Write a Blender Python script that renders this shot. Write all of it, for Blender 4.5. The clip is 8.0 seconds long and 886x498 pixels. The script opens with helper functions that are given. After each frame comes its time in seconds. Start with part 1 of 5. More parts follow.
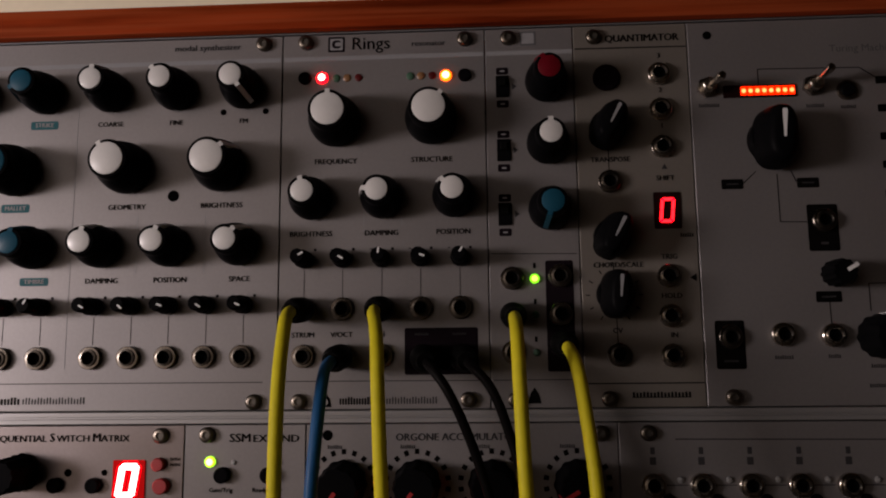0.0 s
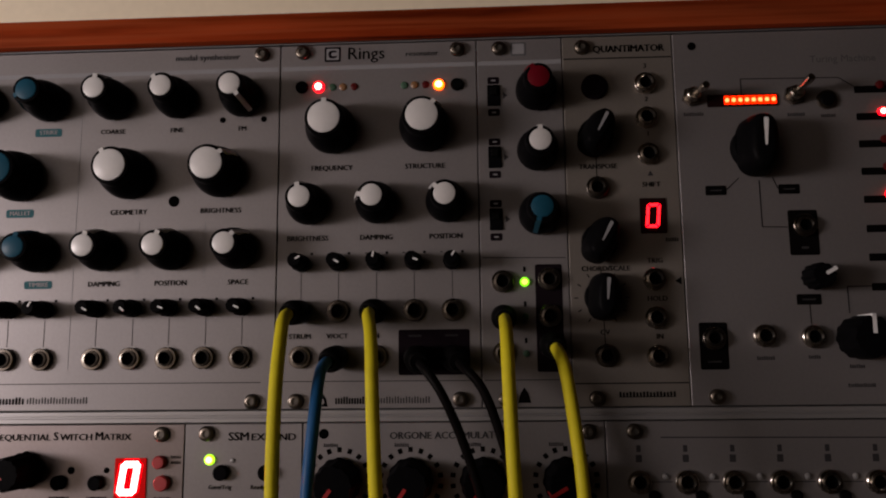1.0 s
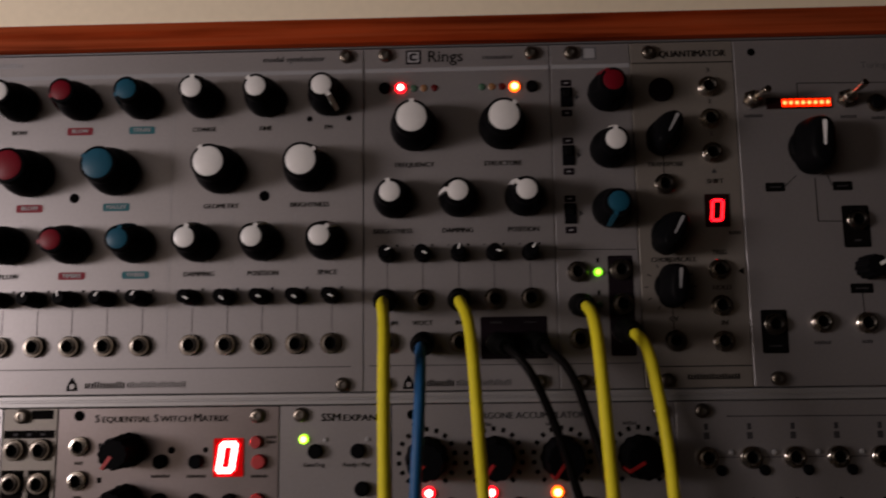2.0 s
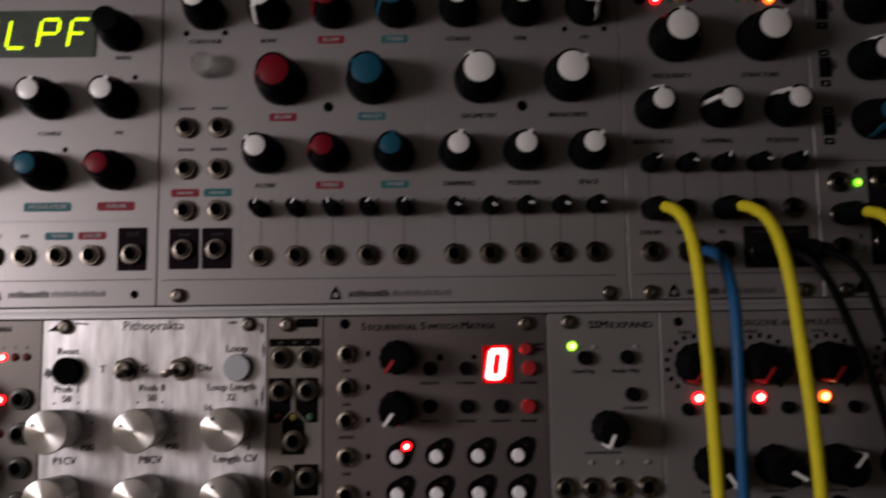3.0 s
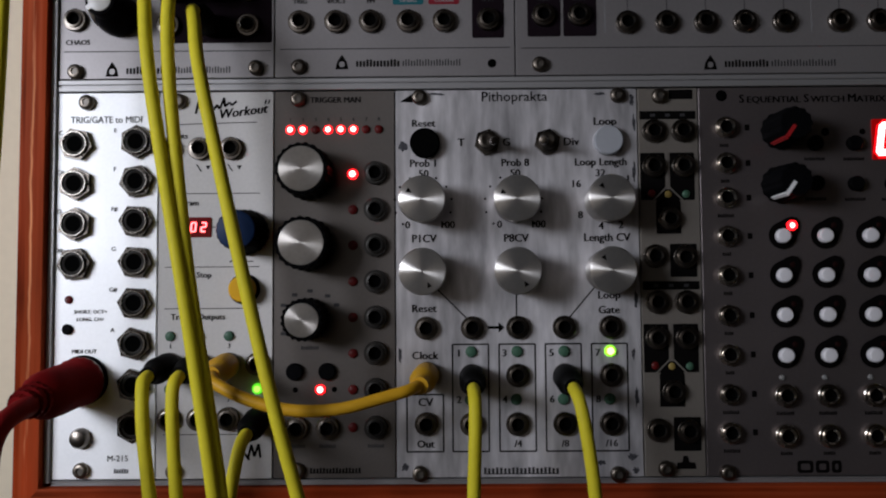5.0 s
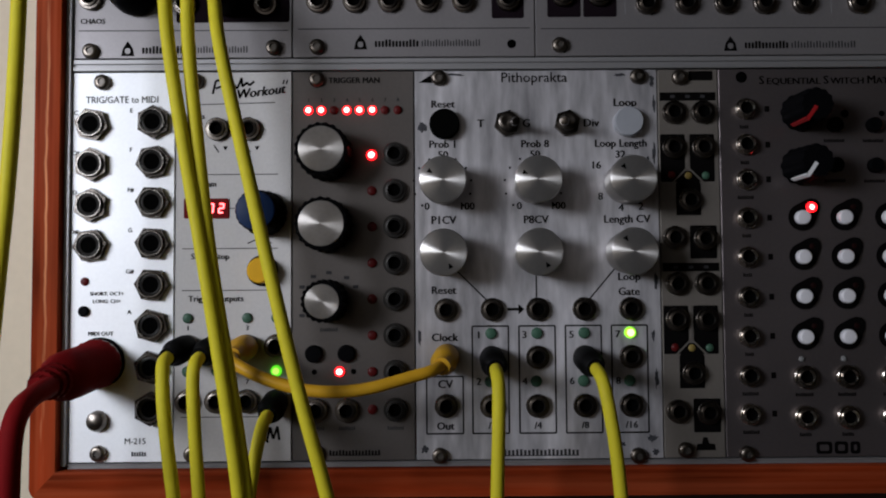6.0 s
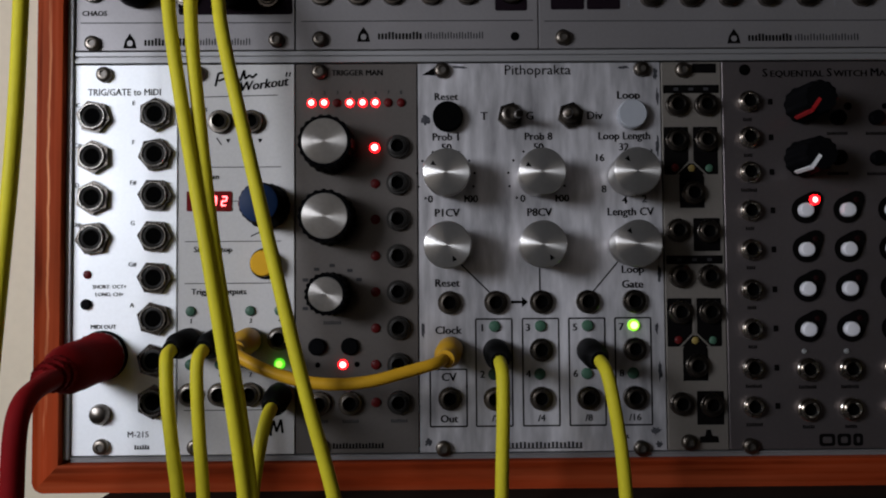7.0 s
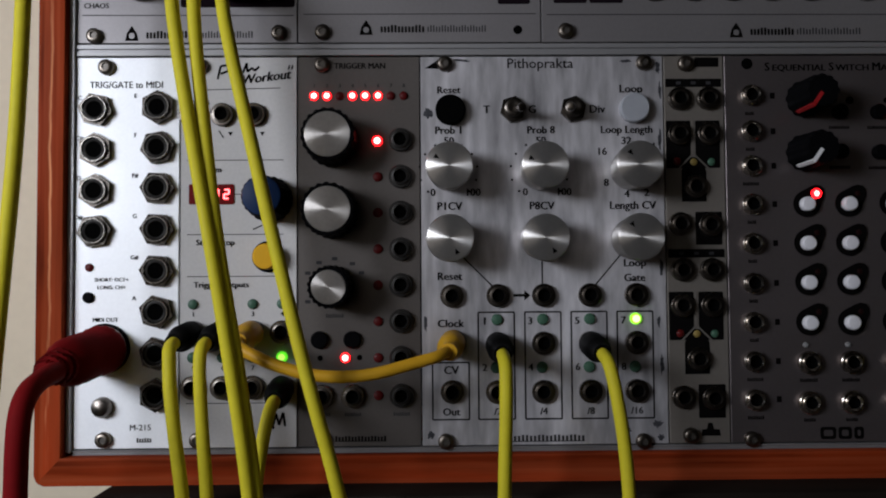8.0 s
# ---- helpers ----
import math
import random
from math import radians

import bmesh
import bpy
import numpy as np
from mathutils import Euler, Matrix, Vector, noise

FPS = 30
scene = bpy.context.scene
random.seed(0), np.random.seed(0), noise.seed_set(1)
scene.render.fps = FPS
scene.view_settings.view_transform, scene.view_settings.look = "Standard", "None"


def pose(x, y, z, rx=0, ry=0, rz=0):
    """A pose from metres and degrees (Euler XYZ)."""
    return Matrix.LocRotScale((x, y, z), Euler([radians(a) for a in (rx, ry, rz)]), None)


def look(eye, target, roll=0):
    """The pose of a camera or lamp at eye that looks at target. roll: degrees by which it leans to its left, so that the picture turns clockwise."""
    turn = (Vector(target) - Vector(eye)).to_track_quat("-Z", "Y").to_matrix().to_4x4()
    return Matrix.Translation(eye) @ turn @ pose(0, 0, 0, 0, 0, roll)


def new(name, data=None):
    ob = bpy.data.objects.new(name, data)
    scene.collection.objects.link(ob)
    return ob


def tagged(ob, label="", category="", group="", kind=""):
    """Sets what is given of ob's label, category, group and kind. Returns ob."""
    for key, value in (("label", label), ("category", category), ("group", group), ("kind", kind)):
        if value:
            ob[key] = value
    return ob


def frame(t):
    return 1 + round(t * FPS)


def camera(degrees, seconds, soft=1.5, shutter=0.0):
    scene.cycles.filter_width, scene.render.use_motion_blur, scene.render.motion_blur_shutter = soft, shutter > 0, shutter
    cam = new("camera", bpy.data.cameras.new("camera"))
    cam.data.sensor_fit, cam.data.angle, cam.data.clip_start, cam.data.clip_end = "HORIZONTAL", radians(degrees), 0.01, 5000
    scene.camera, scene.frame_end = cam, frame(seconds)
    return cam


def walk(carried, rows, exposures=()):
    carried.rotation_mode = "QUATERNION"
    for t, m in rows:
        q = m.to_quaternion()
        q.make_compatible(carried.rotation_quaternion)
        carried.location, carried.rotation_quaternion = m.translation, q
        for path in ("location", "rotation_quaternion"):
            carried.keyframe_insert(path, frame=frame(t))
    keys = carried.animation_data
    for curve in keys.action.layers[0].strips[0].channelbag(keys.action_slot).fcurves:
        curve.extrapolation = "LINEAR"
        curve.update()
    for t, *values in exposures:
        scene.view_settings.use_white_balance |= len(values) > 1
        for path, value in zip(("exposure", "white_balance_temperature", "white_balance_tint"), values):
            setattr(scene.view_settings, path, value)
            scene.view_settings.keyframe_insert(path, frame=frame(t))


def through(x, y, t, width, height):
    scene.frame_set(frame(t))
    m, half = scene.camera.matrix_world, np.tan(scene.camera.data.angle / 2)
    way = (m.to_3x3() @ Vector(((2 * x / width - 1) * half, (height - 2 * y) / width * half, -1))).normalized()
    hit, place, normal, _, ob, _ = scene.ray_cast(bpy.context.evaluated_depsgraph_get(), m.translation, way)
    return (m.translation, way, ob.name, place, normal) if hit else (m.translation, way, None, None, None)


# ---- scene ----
cam = camera(59.0, 8.0, soft=2.0, shutter=0.4)
PATH = [
    (0, (0.4052, -0.2606, 0.1645), (0.2988, 1.7161, 0.4496), -0.60),
    (0.5, (0.4054, -0.2634, 0.1634), (0.3050, 1.7131, 0.4523), -0.62),
    (1, (0.4071, -0.2687, 0.1639), (0.3083, 1.7076, 0.4550), -0.61),
    (1.2, (0.4050, -0.2714, 0.1640), (0.3132, 1.7047, 0.4587), -0.61),
    (2.3, (0.3393, -0.2912, 0.1568), (0.3475, 1.6915, 0.4193), -0.94),
    (2.5, (0.3110, -0.2918, 0.1520), (0.3796, 1.6910, 0.4049), -1.19),
    (3, (0.2661, -0.2860, 0.1383), (0.2751, 1.7027, 0.3501), -0.77),
    (3.5, (0.2147, -0.2766, 0.1162), (0.2124, 1.7129, 0.3207), -0.59),
    (4, (0.1729, -0.2667, 0.0939), (0.1717, 1.7230, 0.2971), -0.66),
    (4.5, (0.1518, -0.2626, 0.0828), (0.1235, 1.7324, 0.2217), -0.40),
    (5, (0.1395, -0.2602, 0.0773), (0.1260, 1.7370, 0.1827), -0.40),
    (6.5, (0.1289, -0.2586, 0.0728), (0.1425, 1.7395, 0.1588), -0.43),
    (7, (0.1278, -0.2584, 0.0719), (0.1452, 1.7398, 0.1544), -0.45),
    (7.5, (0.1266, -0.2584, 0.0706), (0.1499, 1.7398, 0.1524), -0.43),
    (8, (0.1258, -0.2584, 0.0705), (0.1522, 1.7400, 0.1468), -0.40),
]
walk(cam, [(t, look(eye, target, roll)) for t, eye, target, roll in PATH],
     [(0, 0.47, 7400, 26), (1.2, 0.47, 7400, 26), (2.5, 0.3, 7250, 25), (3.5, -0.12, 6800, 19), (4.5, -0.2, 6200, 14), (8, -0.22, 6100, 12)])

# ---- light ----
world = bpy.data.worlds.new("sky")
scene.world = world
world.use_nodes = True
wn = world.node_tree.nodes
sky = wn.new("ShaderNodeTexSky")
sky.sky_type, sky.sun_disc = "NISHITA", False
sky.sun_elevation, sky.sun_rotation = radians(28), radians(250)
world.node_tree.links.new(sky.outputs[0], wn["Background"].inputs[0])
wn["Background"].inputs[1].default_value = 0.05

sun_data = bpy.data.lights.new("sun", "SUN")
sun_data.energy, sun_data.angle, sun_data.color = 1.0, radians(14), (1.0, 0.95, 0.88)
sun = new("sun", sun_data)
sun.matrix_world = look((-3.0, -0.9, 1.9), (0.0, 0.0, 0.1))

# daylight that stands in the window's opening
WIN_X, WIN_Y0, WIN_Y1, WIN_Z0, WIN_Z1 = -0.33, -0.60, -0.26, 0.02, 0.38
win_data = bpy.data.lights.new("window_daylight", "AREA")
win_data.shape, win_data.size, win_data.size_y = "RECTANGLE", 0.22, 0.13
win_data.spread = radians(140)
win_data.energy, win_data.color = 1.75, (0.95, 0.97, 1.0)
win_lamp = new("window_daylight", win_data)
win_lamp.matrix_world = look((WIN_X + 0.03, -0.40, 0.20), (0.02, 0.0, 0.11))
# added fill light for softer shadows, in a made-up opening further back
FAR_Y0, FAR_Y1, FAR_Z0, FAR_Z1 = -1.50, -0.80, -0.15, 0.72
far_data = bpy.data.lights.new("far_window_daylight", "AREA")
far_data.shape, far_data.size, far_data.size_y = "RECTANGLE", 0.66, 0.83
far_data.energy, far_data.color = 0.85, (1.0, 0.89, 0.77)
far_lamp = new("far_window_daylight", far_data)
far_lamp.matrix_world = look((WIN_X + 0.02, -1.15, 0.285), (0.35, 0.0, 0.16))


# ---- materials ----
def material(name, color, rough=0.5, metal=0.0, vary=0.12, grain=400.0, stain=30.0, bump=0.15, stretch=(1, 1, 1), coat=0.0, aniso=False, per_object=0.0, gloss=0.5):
    """A surface with grain and broad stains at true size, in metres."""
    m = bpy.data.materials.new(name)
    m.use_nodes = True
    nt = m.node_tree
    n, link = nt.nodes, nt.links.new
    b = n["Principled BSDF"]
    co = n.new("ShaderNodeTexCoord")
    mp = n.new("ShaderNodeMapping")
    mp.inputs["Scale"].default_value = stretch
    link(co.outputs["Object"], mp.inputs[0])
    fine, broad = n.new("ShaderNodeTexNoise"), n.new("ShaderNodeTexNoise")
    for node, scale in ((fine, grain), (broad, stain)):
        node.inputs["Scale"].default_value = scale
        node.inputs["Detail"].default_value = 5
        link(mp.outputs[0], node.inputs["Vector"])
    add = n.new("ShaderNodeMath")
    add.operation = "ADD"
    link(fine.outputs[0], add.inputs[0])
    link(broad.outputs[0], add.inputs[1])
    ramp = n.new("ShaderNodeMapRange")
    ramp.inputs[1].default_value, ramp.inputs[2].default_value = 0.6, 1.4
    ramp.inputs[3].default_value, ramp.inputs[4].default_value = 1 - vary, 1 + vary
    link(add.outputs[0], ramp.inputs[0])
    last = ramp.outputs[0]
    if per_object:
        info, rng, mul = n.new("ShaderNodeObjectInfo"), n.new("ShaderNodeMapRange"), n.new("ShaderNodeMath")
        rng.inputs[3].default_value, rng.inputs[4].default_value = 1 - per_object, 1 + per_object
        mul.operation = "MULTIPLY"
        link(info.outputs["Random"], rng.inputs[0])
        link(rng.outputs[0], mul.inputs[0])
        link(last, mul.inputs[1])
        last = mul.outputs[0]
    mix = n.new("ShaderNodeMix")
    mix.data_type, mix.blend_type = "RGBA", "MULTIPLY"
    mix.inputs[0].default_value = 1.0
    mix.inputs[6].default_value = (*color, 1)
    link(last, mix.inputs[7])
    link(mix.outputs[2], b.inputs["Base Color"])
    rr = n.new("ShaderNodeMapRange")
    rr.inputs[1].default_value, rr.inputs[2].default_value = 0.3, 0.7
    rr.inputs[3].default_value, rr.inputs[4].default_value = max(rough - 0.08, 0.03), min(rough + 0.1, 1)
    link(broad.outputs[0], rr.inputs[0])
    link(rr.outputs[0], b.inputs["Roughness"])
    b.inputs["Metallic"].default_value = metal
    b.inputs["Coat Weight"].default_value = coat
    b.inputs["Specular IOR Level"].default_value = gloss
    if bump:
        bp = n.new("ShaderNodeBump")
        bp.inputs["Strength"].default_value = bump
        bp.inputs["Distance"].default_value = 0.0002
        link(fine.outputs[0], bp.inputs["Height"])
        link(bp.outputs[0], b.inputs["Normal"])
    if aniso:
        tan = n.new("ShaderNodeTangent")
        tan.direction_type, tan.axis = "RADIAL", "Y"
        b.inputs["Anisotropic"].default_value, b.inputs["Anisotropic Rotation"].default_value = 0.97, 0.25
        link(tan.outputs[0], b.inputs["Tangent"])
    return m


def glow(name, color, strength):
    m = bpy.data.materials.new(name)
    m.use_nodes = True
    b = m.node_tree.nodes["Principled BSDF"]
    b.inputs["Base Color"].default_value = (*color, 1)
    b.inputs["Emission Color"].default_value = (*color, 1)
    b.inputs["Emission Strength"].default_value = strength
    b.inputs["Roughness"].default_value = 0.3
    b.inputs["Specular IOR Level"].default_value = 0.08
    return m


def glassy(name, color, rough=0.15, through=0.8):
    m = bpy.data.materials.new(name)
    m.use_nodes = True
    b = m.node_tree.nodes["Principled BSDF"]
    b.inputs["Base Color"].default_value = (*color, 1)
    b.inputs["Roughness"].default_value = rough
    b.inputs["Transmission Weight"].default_value = through
    return m



def wood(name, along, wear_at=None):
    """Stained wood: long streaks of lighter and darker grain, and a rubbed line along one edge."""
    m = material(name, (0.215, 0.028, 0.007), 0.5, 0.0, 1.0, 150, 22, 0.4, tuple(max(a, 0.12) for a in along), gloss=0.02)
    nt = m.node_tree
    n, link = nt.nodes, nt.links.new
    b = n["Principled BSDF"]
    base = b.inputs["Base Color"].links[0].from_socket
    co, mp, tex, rng, mix = (n.new("ShaderNode" + k) for k in ("TexCoord", "Mapping", "TexNoise", "MapRange", "Mix"))
    mp.inputs["Scale"].default_value = along
    tex.inputs["Scale"].default_value, tex.inputs["Detail"].default_value = 420, 4
    rng.inputs[1].default_value, rng.inputs[2].default_value, rng.inputs[4].default_value = 0.42, 0.66, 0.75
    mix.data_type = "RGBA"
    mix.inputs[7].default_value = (0.31, 0.060, 0.020, 1)
    link(co.outputs["Object"], mp.inputs[0])
    link(mp.outputs[0], tex.inputs["Vector"])
    link(tex.outputs[0], rng.inputs[0])
    link(rng.outputs[0], mix.inputs[0])
    link(base, mix.inputs[6])
    last = mix.outputs[2]
    if wear_at is not None:
        sep, wob, off, dist, near, patch, mul, rub = (n.new("ShaderNode" + k) for k in ("SeparateXYZ", "TexNoise", "MapRange", "Math", "MapRange", "MapRange", "Math", "Mix"))
        wob.inputs["Scale"].default_value = 60
        link(co.outputs["Object"], sep.inputs[0])
        link(co.outputs["Object"], wob.inputs["Vector"])
        off.inputs[3].default_value, off.inputs[4].default_value = wear_at - 0.0012, wear_at + 0.0012
        link(wob.outputs[0], off.inputs[0])
        dist.operation = "SUBTRACT"
        link(sep.outputs[0], dist.inputs[0])
        link(off.outputs[0], dist.inputs[1])
        size = n.new("ShaderNodeMath")
        size.operation = "ABSOLUTE"
        link(dist.outputs[0], size.inputs[0])
        near.inputs[1].default_value, near.inputs[2].default_value, near.inputs[3].default_value, near.inputs[4].default_value = 0.0001, 0.0006, 1, 0
        link(size.outputs[0], near.inputs[0])
        patch.inputs[1].default_value, patch.inputs[2].default_value = 0.38, 0.6
        link(tex.outputs[0], patch.inputs[0])
        mul.operation = "MULTIPLY"
        link(near.outputs[0], mul.inputs[0])
        link(patch.outputs[0], mul.inputs[1])
        rub.data_type = "RGBA"
        rub.inputs[7].default_value = (0.68, 0.27, 0.12, 1)
        link(mul.outputs[0], rub.inputs[0])
        link(last, rub.inputs[6])
        last = rub.outputs[2]
    link(last, b.inputs["Base Color"])
    return m


M_SILVER = material("satin silver panel", (0.222, 0.209, 0.211), 0.44, 0.5, 0.07, 900, 14, 0.02, gloss=0.3)
M_BEIGE = material("warm grey panel", (0.185, 0.166, 0.148), 0.46, 0.4, 0.07, 900, 14, 0.03, gloss=0.3)
M_DULL = material("dull brownish grey panel", (0.108, 0.095, 0.087), 0.44, 0.5, 0.08, 900, 14, 0.02, gloss=0.3)
M_TAN = material("pale tan grey panel", (0.165, 0.148, 0.130), 0.46, 0.3, 0.08, 900, 14, 0.02, gloss=0.3)
M_WHITE = material("matt white panel", (0.93, 0.94, 0.96), 0.5, 0.15, 0.05, 900, 20, 0.05, gloss=0.4)
M_CREAM = material("off-white panel", (0.51, 0.49, 0.475), 0.5, 0.0, 0.08, 900, 20, 0.05, gloss=0.3)
M_GREY = material("grey anodised panel", (0.196, 0.170, 0.170), 0.38, 0.8, 0.08, 900, 14, 0.02, gloss=0.3)
M_WORN = material("worn brushed aluminium panel", (0.505, 0.49, 0.507), 0.36, 0.5, 0.65, 260, 34, 0.2, (1, 1, 0.22))
M_RAIL = material("aluminium rail", (0.28, 0.274, 0.276), 0.42, 0.5, 0.06, 300, 15, 0.1, (0.05, 1, 1))
M_BLACK = material("black knob plastic", (0.003, 0.003, 0.0035), 0.42, 0.0, 0.25, 500, 60, 0.1, gloss=0.015)
M_RUBBER = material("black rubber sleeve", (0.003, 0.003, 0.003), 0.55, 0.0, 0.2, 500, 60, 0.1, gloss=0.03)
M_CAPW = material("white knob cap", (0.58, 0.57, 0.56), 0.4, 0.0, 0.05, 500, 80, 0.05)
M_CAPR = material("red knob cap", (0.125, 0.0035, 0.009), 0.45, 0.0, 0.08, 500, 80, 0.05, gloss=0.12)
M_CAPB = material("petrol blue knob cap", (0.004, 0.058, 0.095), 0.45, 0.0, 0.08, 500, 80, 0.05, gloss=0.12)
M_NAVY = material("navy blue cap", (0.006, 0.019, 0.062), 0.5, 0.0, 0.08, 500, 80, 0.05, gloss=0.12)
M_NICKEL = material("nickel jack nut", (0.145, 0.128, 0.112), 0.28, 1.0, 0.25, 500, 120, 0.1, per_object=0.25)
# lighter copy of the nickel: glints on some nuts put into the colour
M_NICKEL_LIT = material("nickel lightened for glints", (0.44, 0.40, 0.355), 0.22, 1.0, 0.25, 500, 120, 0.1, per_object=0.25)
M_STEEL = material("steel screw", (0.145, 0.125, 0.105), 0.32, 1.0, 0.3, 500, 120, 0.1, per_object=0.25)
M_NUT = material("steel hexagonal nut", (0.055, 0.048, 0.042), 0.24, 1.0, 0.3, 500, 120, 0.1, per_object=0.2)
M_COLLAR = material("bright threaded collar", (0.15, 0.138, 0.126), 0.22, 1.0, 0.2, 500, 120, 0.1)
M_SOCKET = material("screw socket", (0.10, 0.09, 0.08), 0.4, 0.8, 0.3, 500, 120, 0.1)
M_DARKNUT = material("dark jack nut", (0.030, 0.028, 0.026), 0.35, 0.6, 0.2, 500, 120, 0.1)
M_SPUN = material("spun aluminium", (0.48, 0.46, 0.44), 0.34, 0.85, 0.08, 700, 60, 0.05, aniso=True)
M_SPUNCAP = material("dull spun aluminium cap", (0.35, 0.325, 0.30), 0.42, 0.65, 0.12, 700, 60, 0.05, aniso=True)
M_HOLE = material("dark bore", (0.002, 0.002, 0.002), 0.8, 0.0, 0.1, 500, 60, 0.0, gloss=0.0)
M_INK = material("black print", (0.004, 0.0036, 0.0036), 0.8, 0.0, 0.1, 900, 60, 0.0, gloss=0.0)
M_INKG = material("grey print", (0.034, 0.033, 0.035), 0.7, 0.0, 0.1, 900, 60, 0.0, gloss=0.05)
M_BAND = material("pale grey print", (0.23, 0.23, 0.24), 0.55, 0.0, 0.05, 900, 60, 0.0, gloss=0.3)
M_INKF = material("faint grey print", (0.10, 0.10, 0.105), 0.6, 0.0, 0.08, 900, 60, 0.0, gloss=0.1)
M_WEAR = material("rubbed dark finish", (0.055, 0.055, 0.062), 0.5, 0.4, 0.5, 900, 300, 0.1, gloss=0.2)
M_INKW = material("white print", (0.7, 0.7, 0.7), 0.6, 0.0, 0.05, 900, 60, 0.0)
M_PLATE = material("dark plum print", (0.009, 0.006, 0.008), 0.8, 0.0, 0.1, 900, 60, 0.0, gloss=0.0)
M_TEAL = material("teal print", (0.010, 0.088, 0.105), 0.55, 0.0, 0.08, 900, 60, 0.0, gloss=0.15)
M_RED = material("red print", (0.16, 0.010, 0.018), 0.55, 0.0, 0.08, 900, 60, 0.0, gloss=0.15)
M_WOOD = wood("reddish stained wood", (0.02, 1, 1))
M_WOODV = wood("reddish stained upright wood", (1, 1, 0.02), 0.0020)
M_YELLOW = material("yellow cable", (0.53, 0.455, 0.02), 0.55, 0.0, 0.08, 300, 60, 0.1, gloss=0.12)
M_AMBER = material("amber yellow cable", (0.50, 0.27, 0.012), 0.45, 0.0, 0.08, 300, 60, 0.1, gloss=0.2)
M_BLUEC = material("blue cable", (0.005, 0.068, 0.175), 0.45, 0.0, 0.08, 300, 60, 0.1, gloss=0.15)
M_BLACKC = material("black cable", (0.004, 0.0035, 0.0035), 0.5, 0.0, 0.1, 300, 60, 0.1, gloss=0.04)
M_MAROON = material("dark red cable", (0.15, 0.006, 0.007), 0.7, 0.0, 0.15, 300, 60, 0.15, gloss=0.03)
M_BUTTON_Y = material("yellow button", (0.62, 0.33, 0.008), 0.5, 0.0, 0.05, 300, 60, 0.05, gloss=0.15)
M_BUTTON_W = material("frosted button", (0.30, 0.31, 0.335), 0.35, 0.0, 0.05, 300, 60, 0.05)
M_KEYW = material("pale rubber key", (0.70, 0.69, 0.72), 0.5, 0.0, 0.05, 300, 60, 0.05)
M_KEYR = material("red button", (0.30, 0.01, 0.012), 0.4, 0.0, 0.05, 300, 60, 0.05)
M_LEDOFF_R = material("unlit red lamp", (0.075, 0.006, 0.006), 0.4, 0.0, 0.05, 300, 60, 0.0, gloss=0.15)
M_LEDOFF_G = material("unlit green lamp", (0.045, 0.10, 0.065), 0.4, 0.0, 0.05, 300, 60, 0.0, gloss=0.2)
M_LEDOFF_O = material("unlit orange lamp", (0.22, 0.11, 0.05), 0.3, 0.0, 0.05, 300, 60, 0.0)
M_LEDOFF_Y = material("unlit yellow lamp", (0.22, 0.16, 0.045), 0.4, 0.0, 0.05, 300, 60, 0.0, gloss=0.2)
M_LEDOFF_W = material("unlit clear lamp", (0.20, 0.20, 0.20), 0.25, 0.0, 0.05, 300, 60, 0.0)
M_CLEAR = glassy("clear plastic", (0.9, 0.9, 0.9), 0.12, 0.9)
M_SMOKE = material("smoked display window", (0.012, 0.004, 0.004), 0.35, 0.0, 0.1, 300, 60, 0.0, gloss=0.08)
M_LCD = material("dark green display window", (0.03, 0.04, 0.03), 0.25, 0.0, 0.1, 300, 60, 0.0)
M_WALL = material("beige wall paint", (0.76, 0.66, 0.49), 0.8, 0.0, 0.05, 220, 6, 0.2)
# unseen walls and ceiling, coloured darker than the beige to limit bounce light
M_ROOM = material("dark paint of unseen room", (0.15, 0.115, 0.088), 0.85, 0.0, 0.06, 120, 4, 0.2)
M_FLOOR = material("dark floor boards", (0.10, 0.07, 0.05), 0.5, 0.0, 0.3, 60, 5, 0.2, (0.1, 1, 1))
M_TABLE = material("dark table wood", (0.012, 0.009, 0.007), 0.6, 0.0, 0.4, 120, 12, 0.25, (0.1, 1, 1), gloss=0.05)
M_BOARD = material("black case board", (0.02, 0.02, 0.02), 0.7, 0.0, 0.1, 120, 12, 0.2)
# lens bloom round the digit, put into the window as a dim glow
G_BLOOM = glow("painted red display bloom", (0.5, 0.003, 0.003), 0.14)
G_DIM = glow("dim painted red display bloom", (0.06, 0.0006, 0.001), 0.7)
H_RED = glow("red lamp core", (1.0, 0.62, 0.50), 4.2)
H_ORANGE = glow("orange lamp core", (1.0, 0.72, 0.28), 3.2)
H_GREEN = glow("green lamp core", (0.55, 1.0, 0.12), 1.3)
H_LIME = glow("lime lamp core", (0.85, 1.0, 0.35), 2.0)
G_RED = glow("lit red lamp", (1.0, 0.006, 0.008), 7.0)
G_SEG = glow("lit red segment", (1.0, 0.012, 0.015), 4.0)
G_SEGM = glow("clear red segment", (1.0, 0.10, 0.10), 8.0)
# bloom close round the segments, built as a glowing shape
G_BLOOM_EDGE = glow("painted red segment bloom", (0.9, 0.004, 0.006), 1.5)
G_SEGW = glow("bright red segment", (1.0, 0.16, 0.15), 13.0)
G_ORANGE = glow("lit orange lamp", (1.0, 0.10, 0.005), 4.5)
G_BAR = glow("lit orange red bar", (1.0, 0.02, 0.002), 2.0)
H_BAR = glow("pale orange lamp core", (1.0, 0.20, 0.06), 3.0)
G_GREEN = glow("lit green lamp", (0.16, 1.0, 0.02), 1.0)
G_LIME = glow("lit lime lamp", (0.35, 1.0, 0.03), 1.3)
G_LCD = glow("lit lime segment", (0.55, 0.95, 0.01), 1.4)

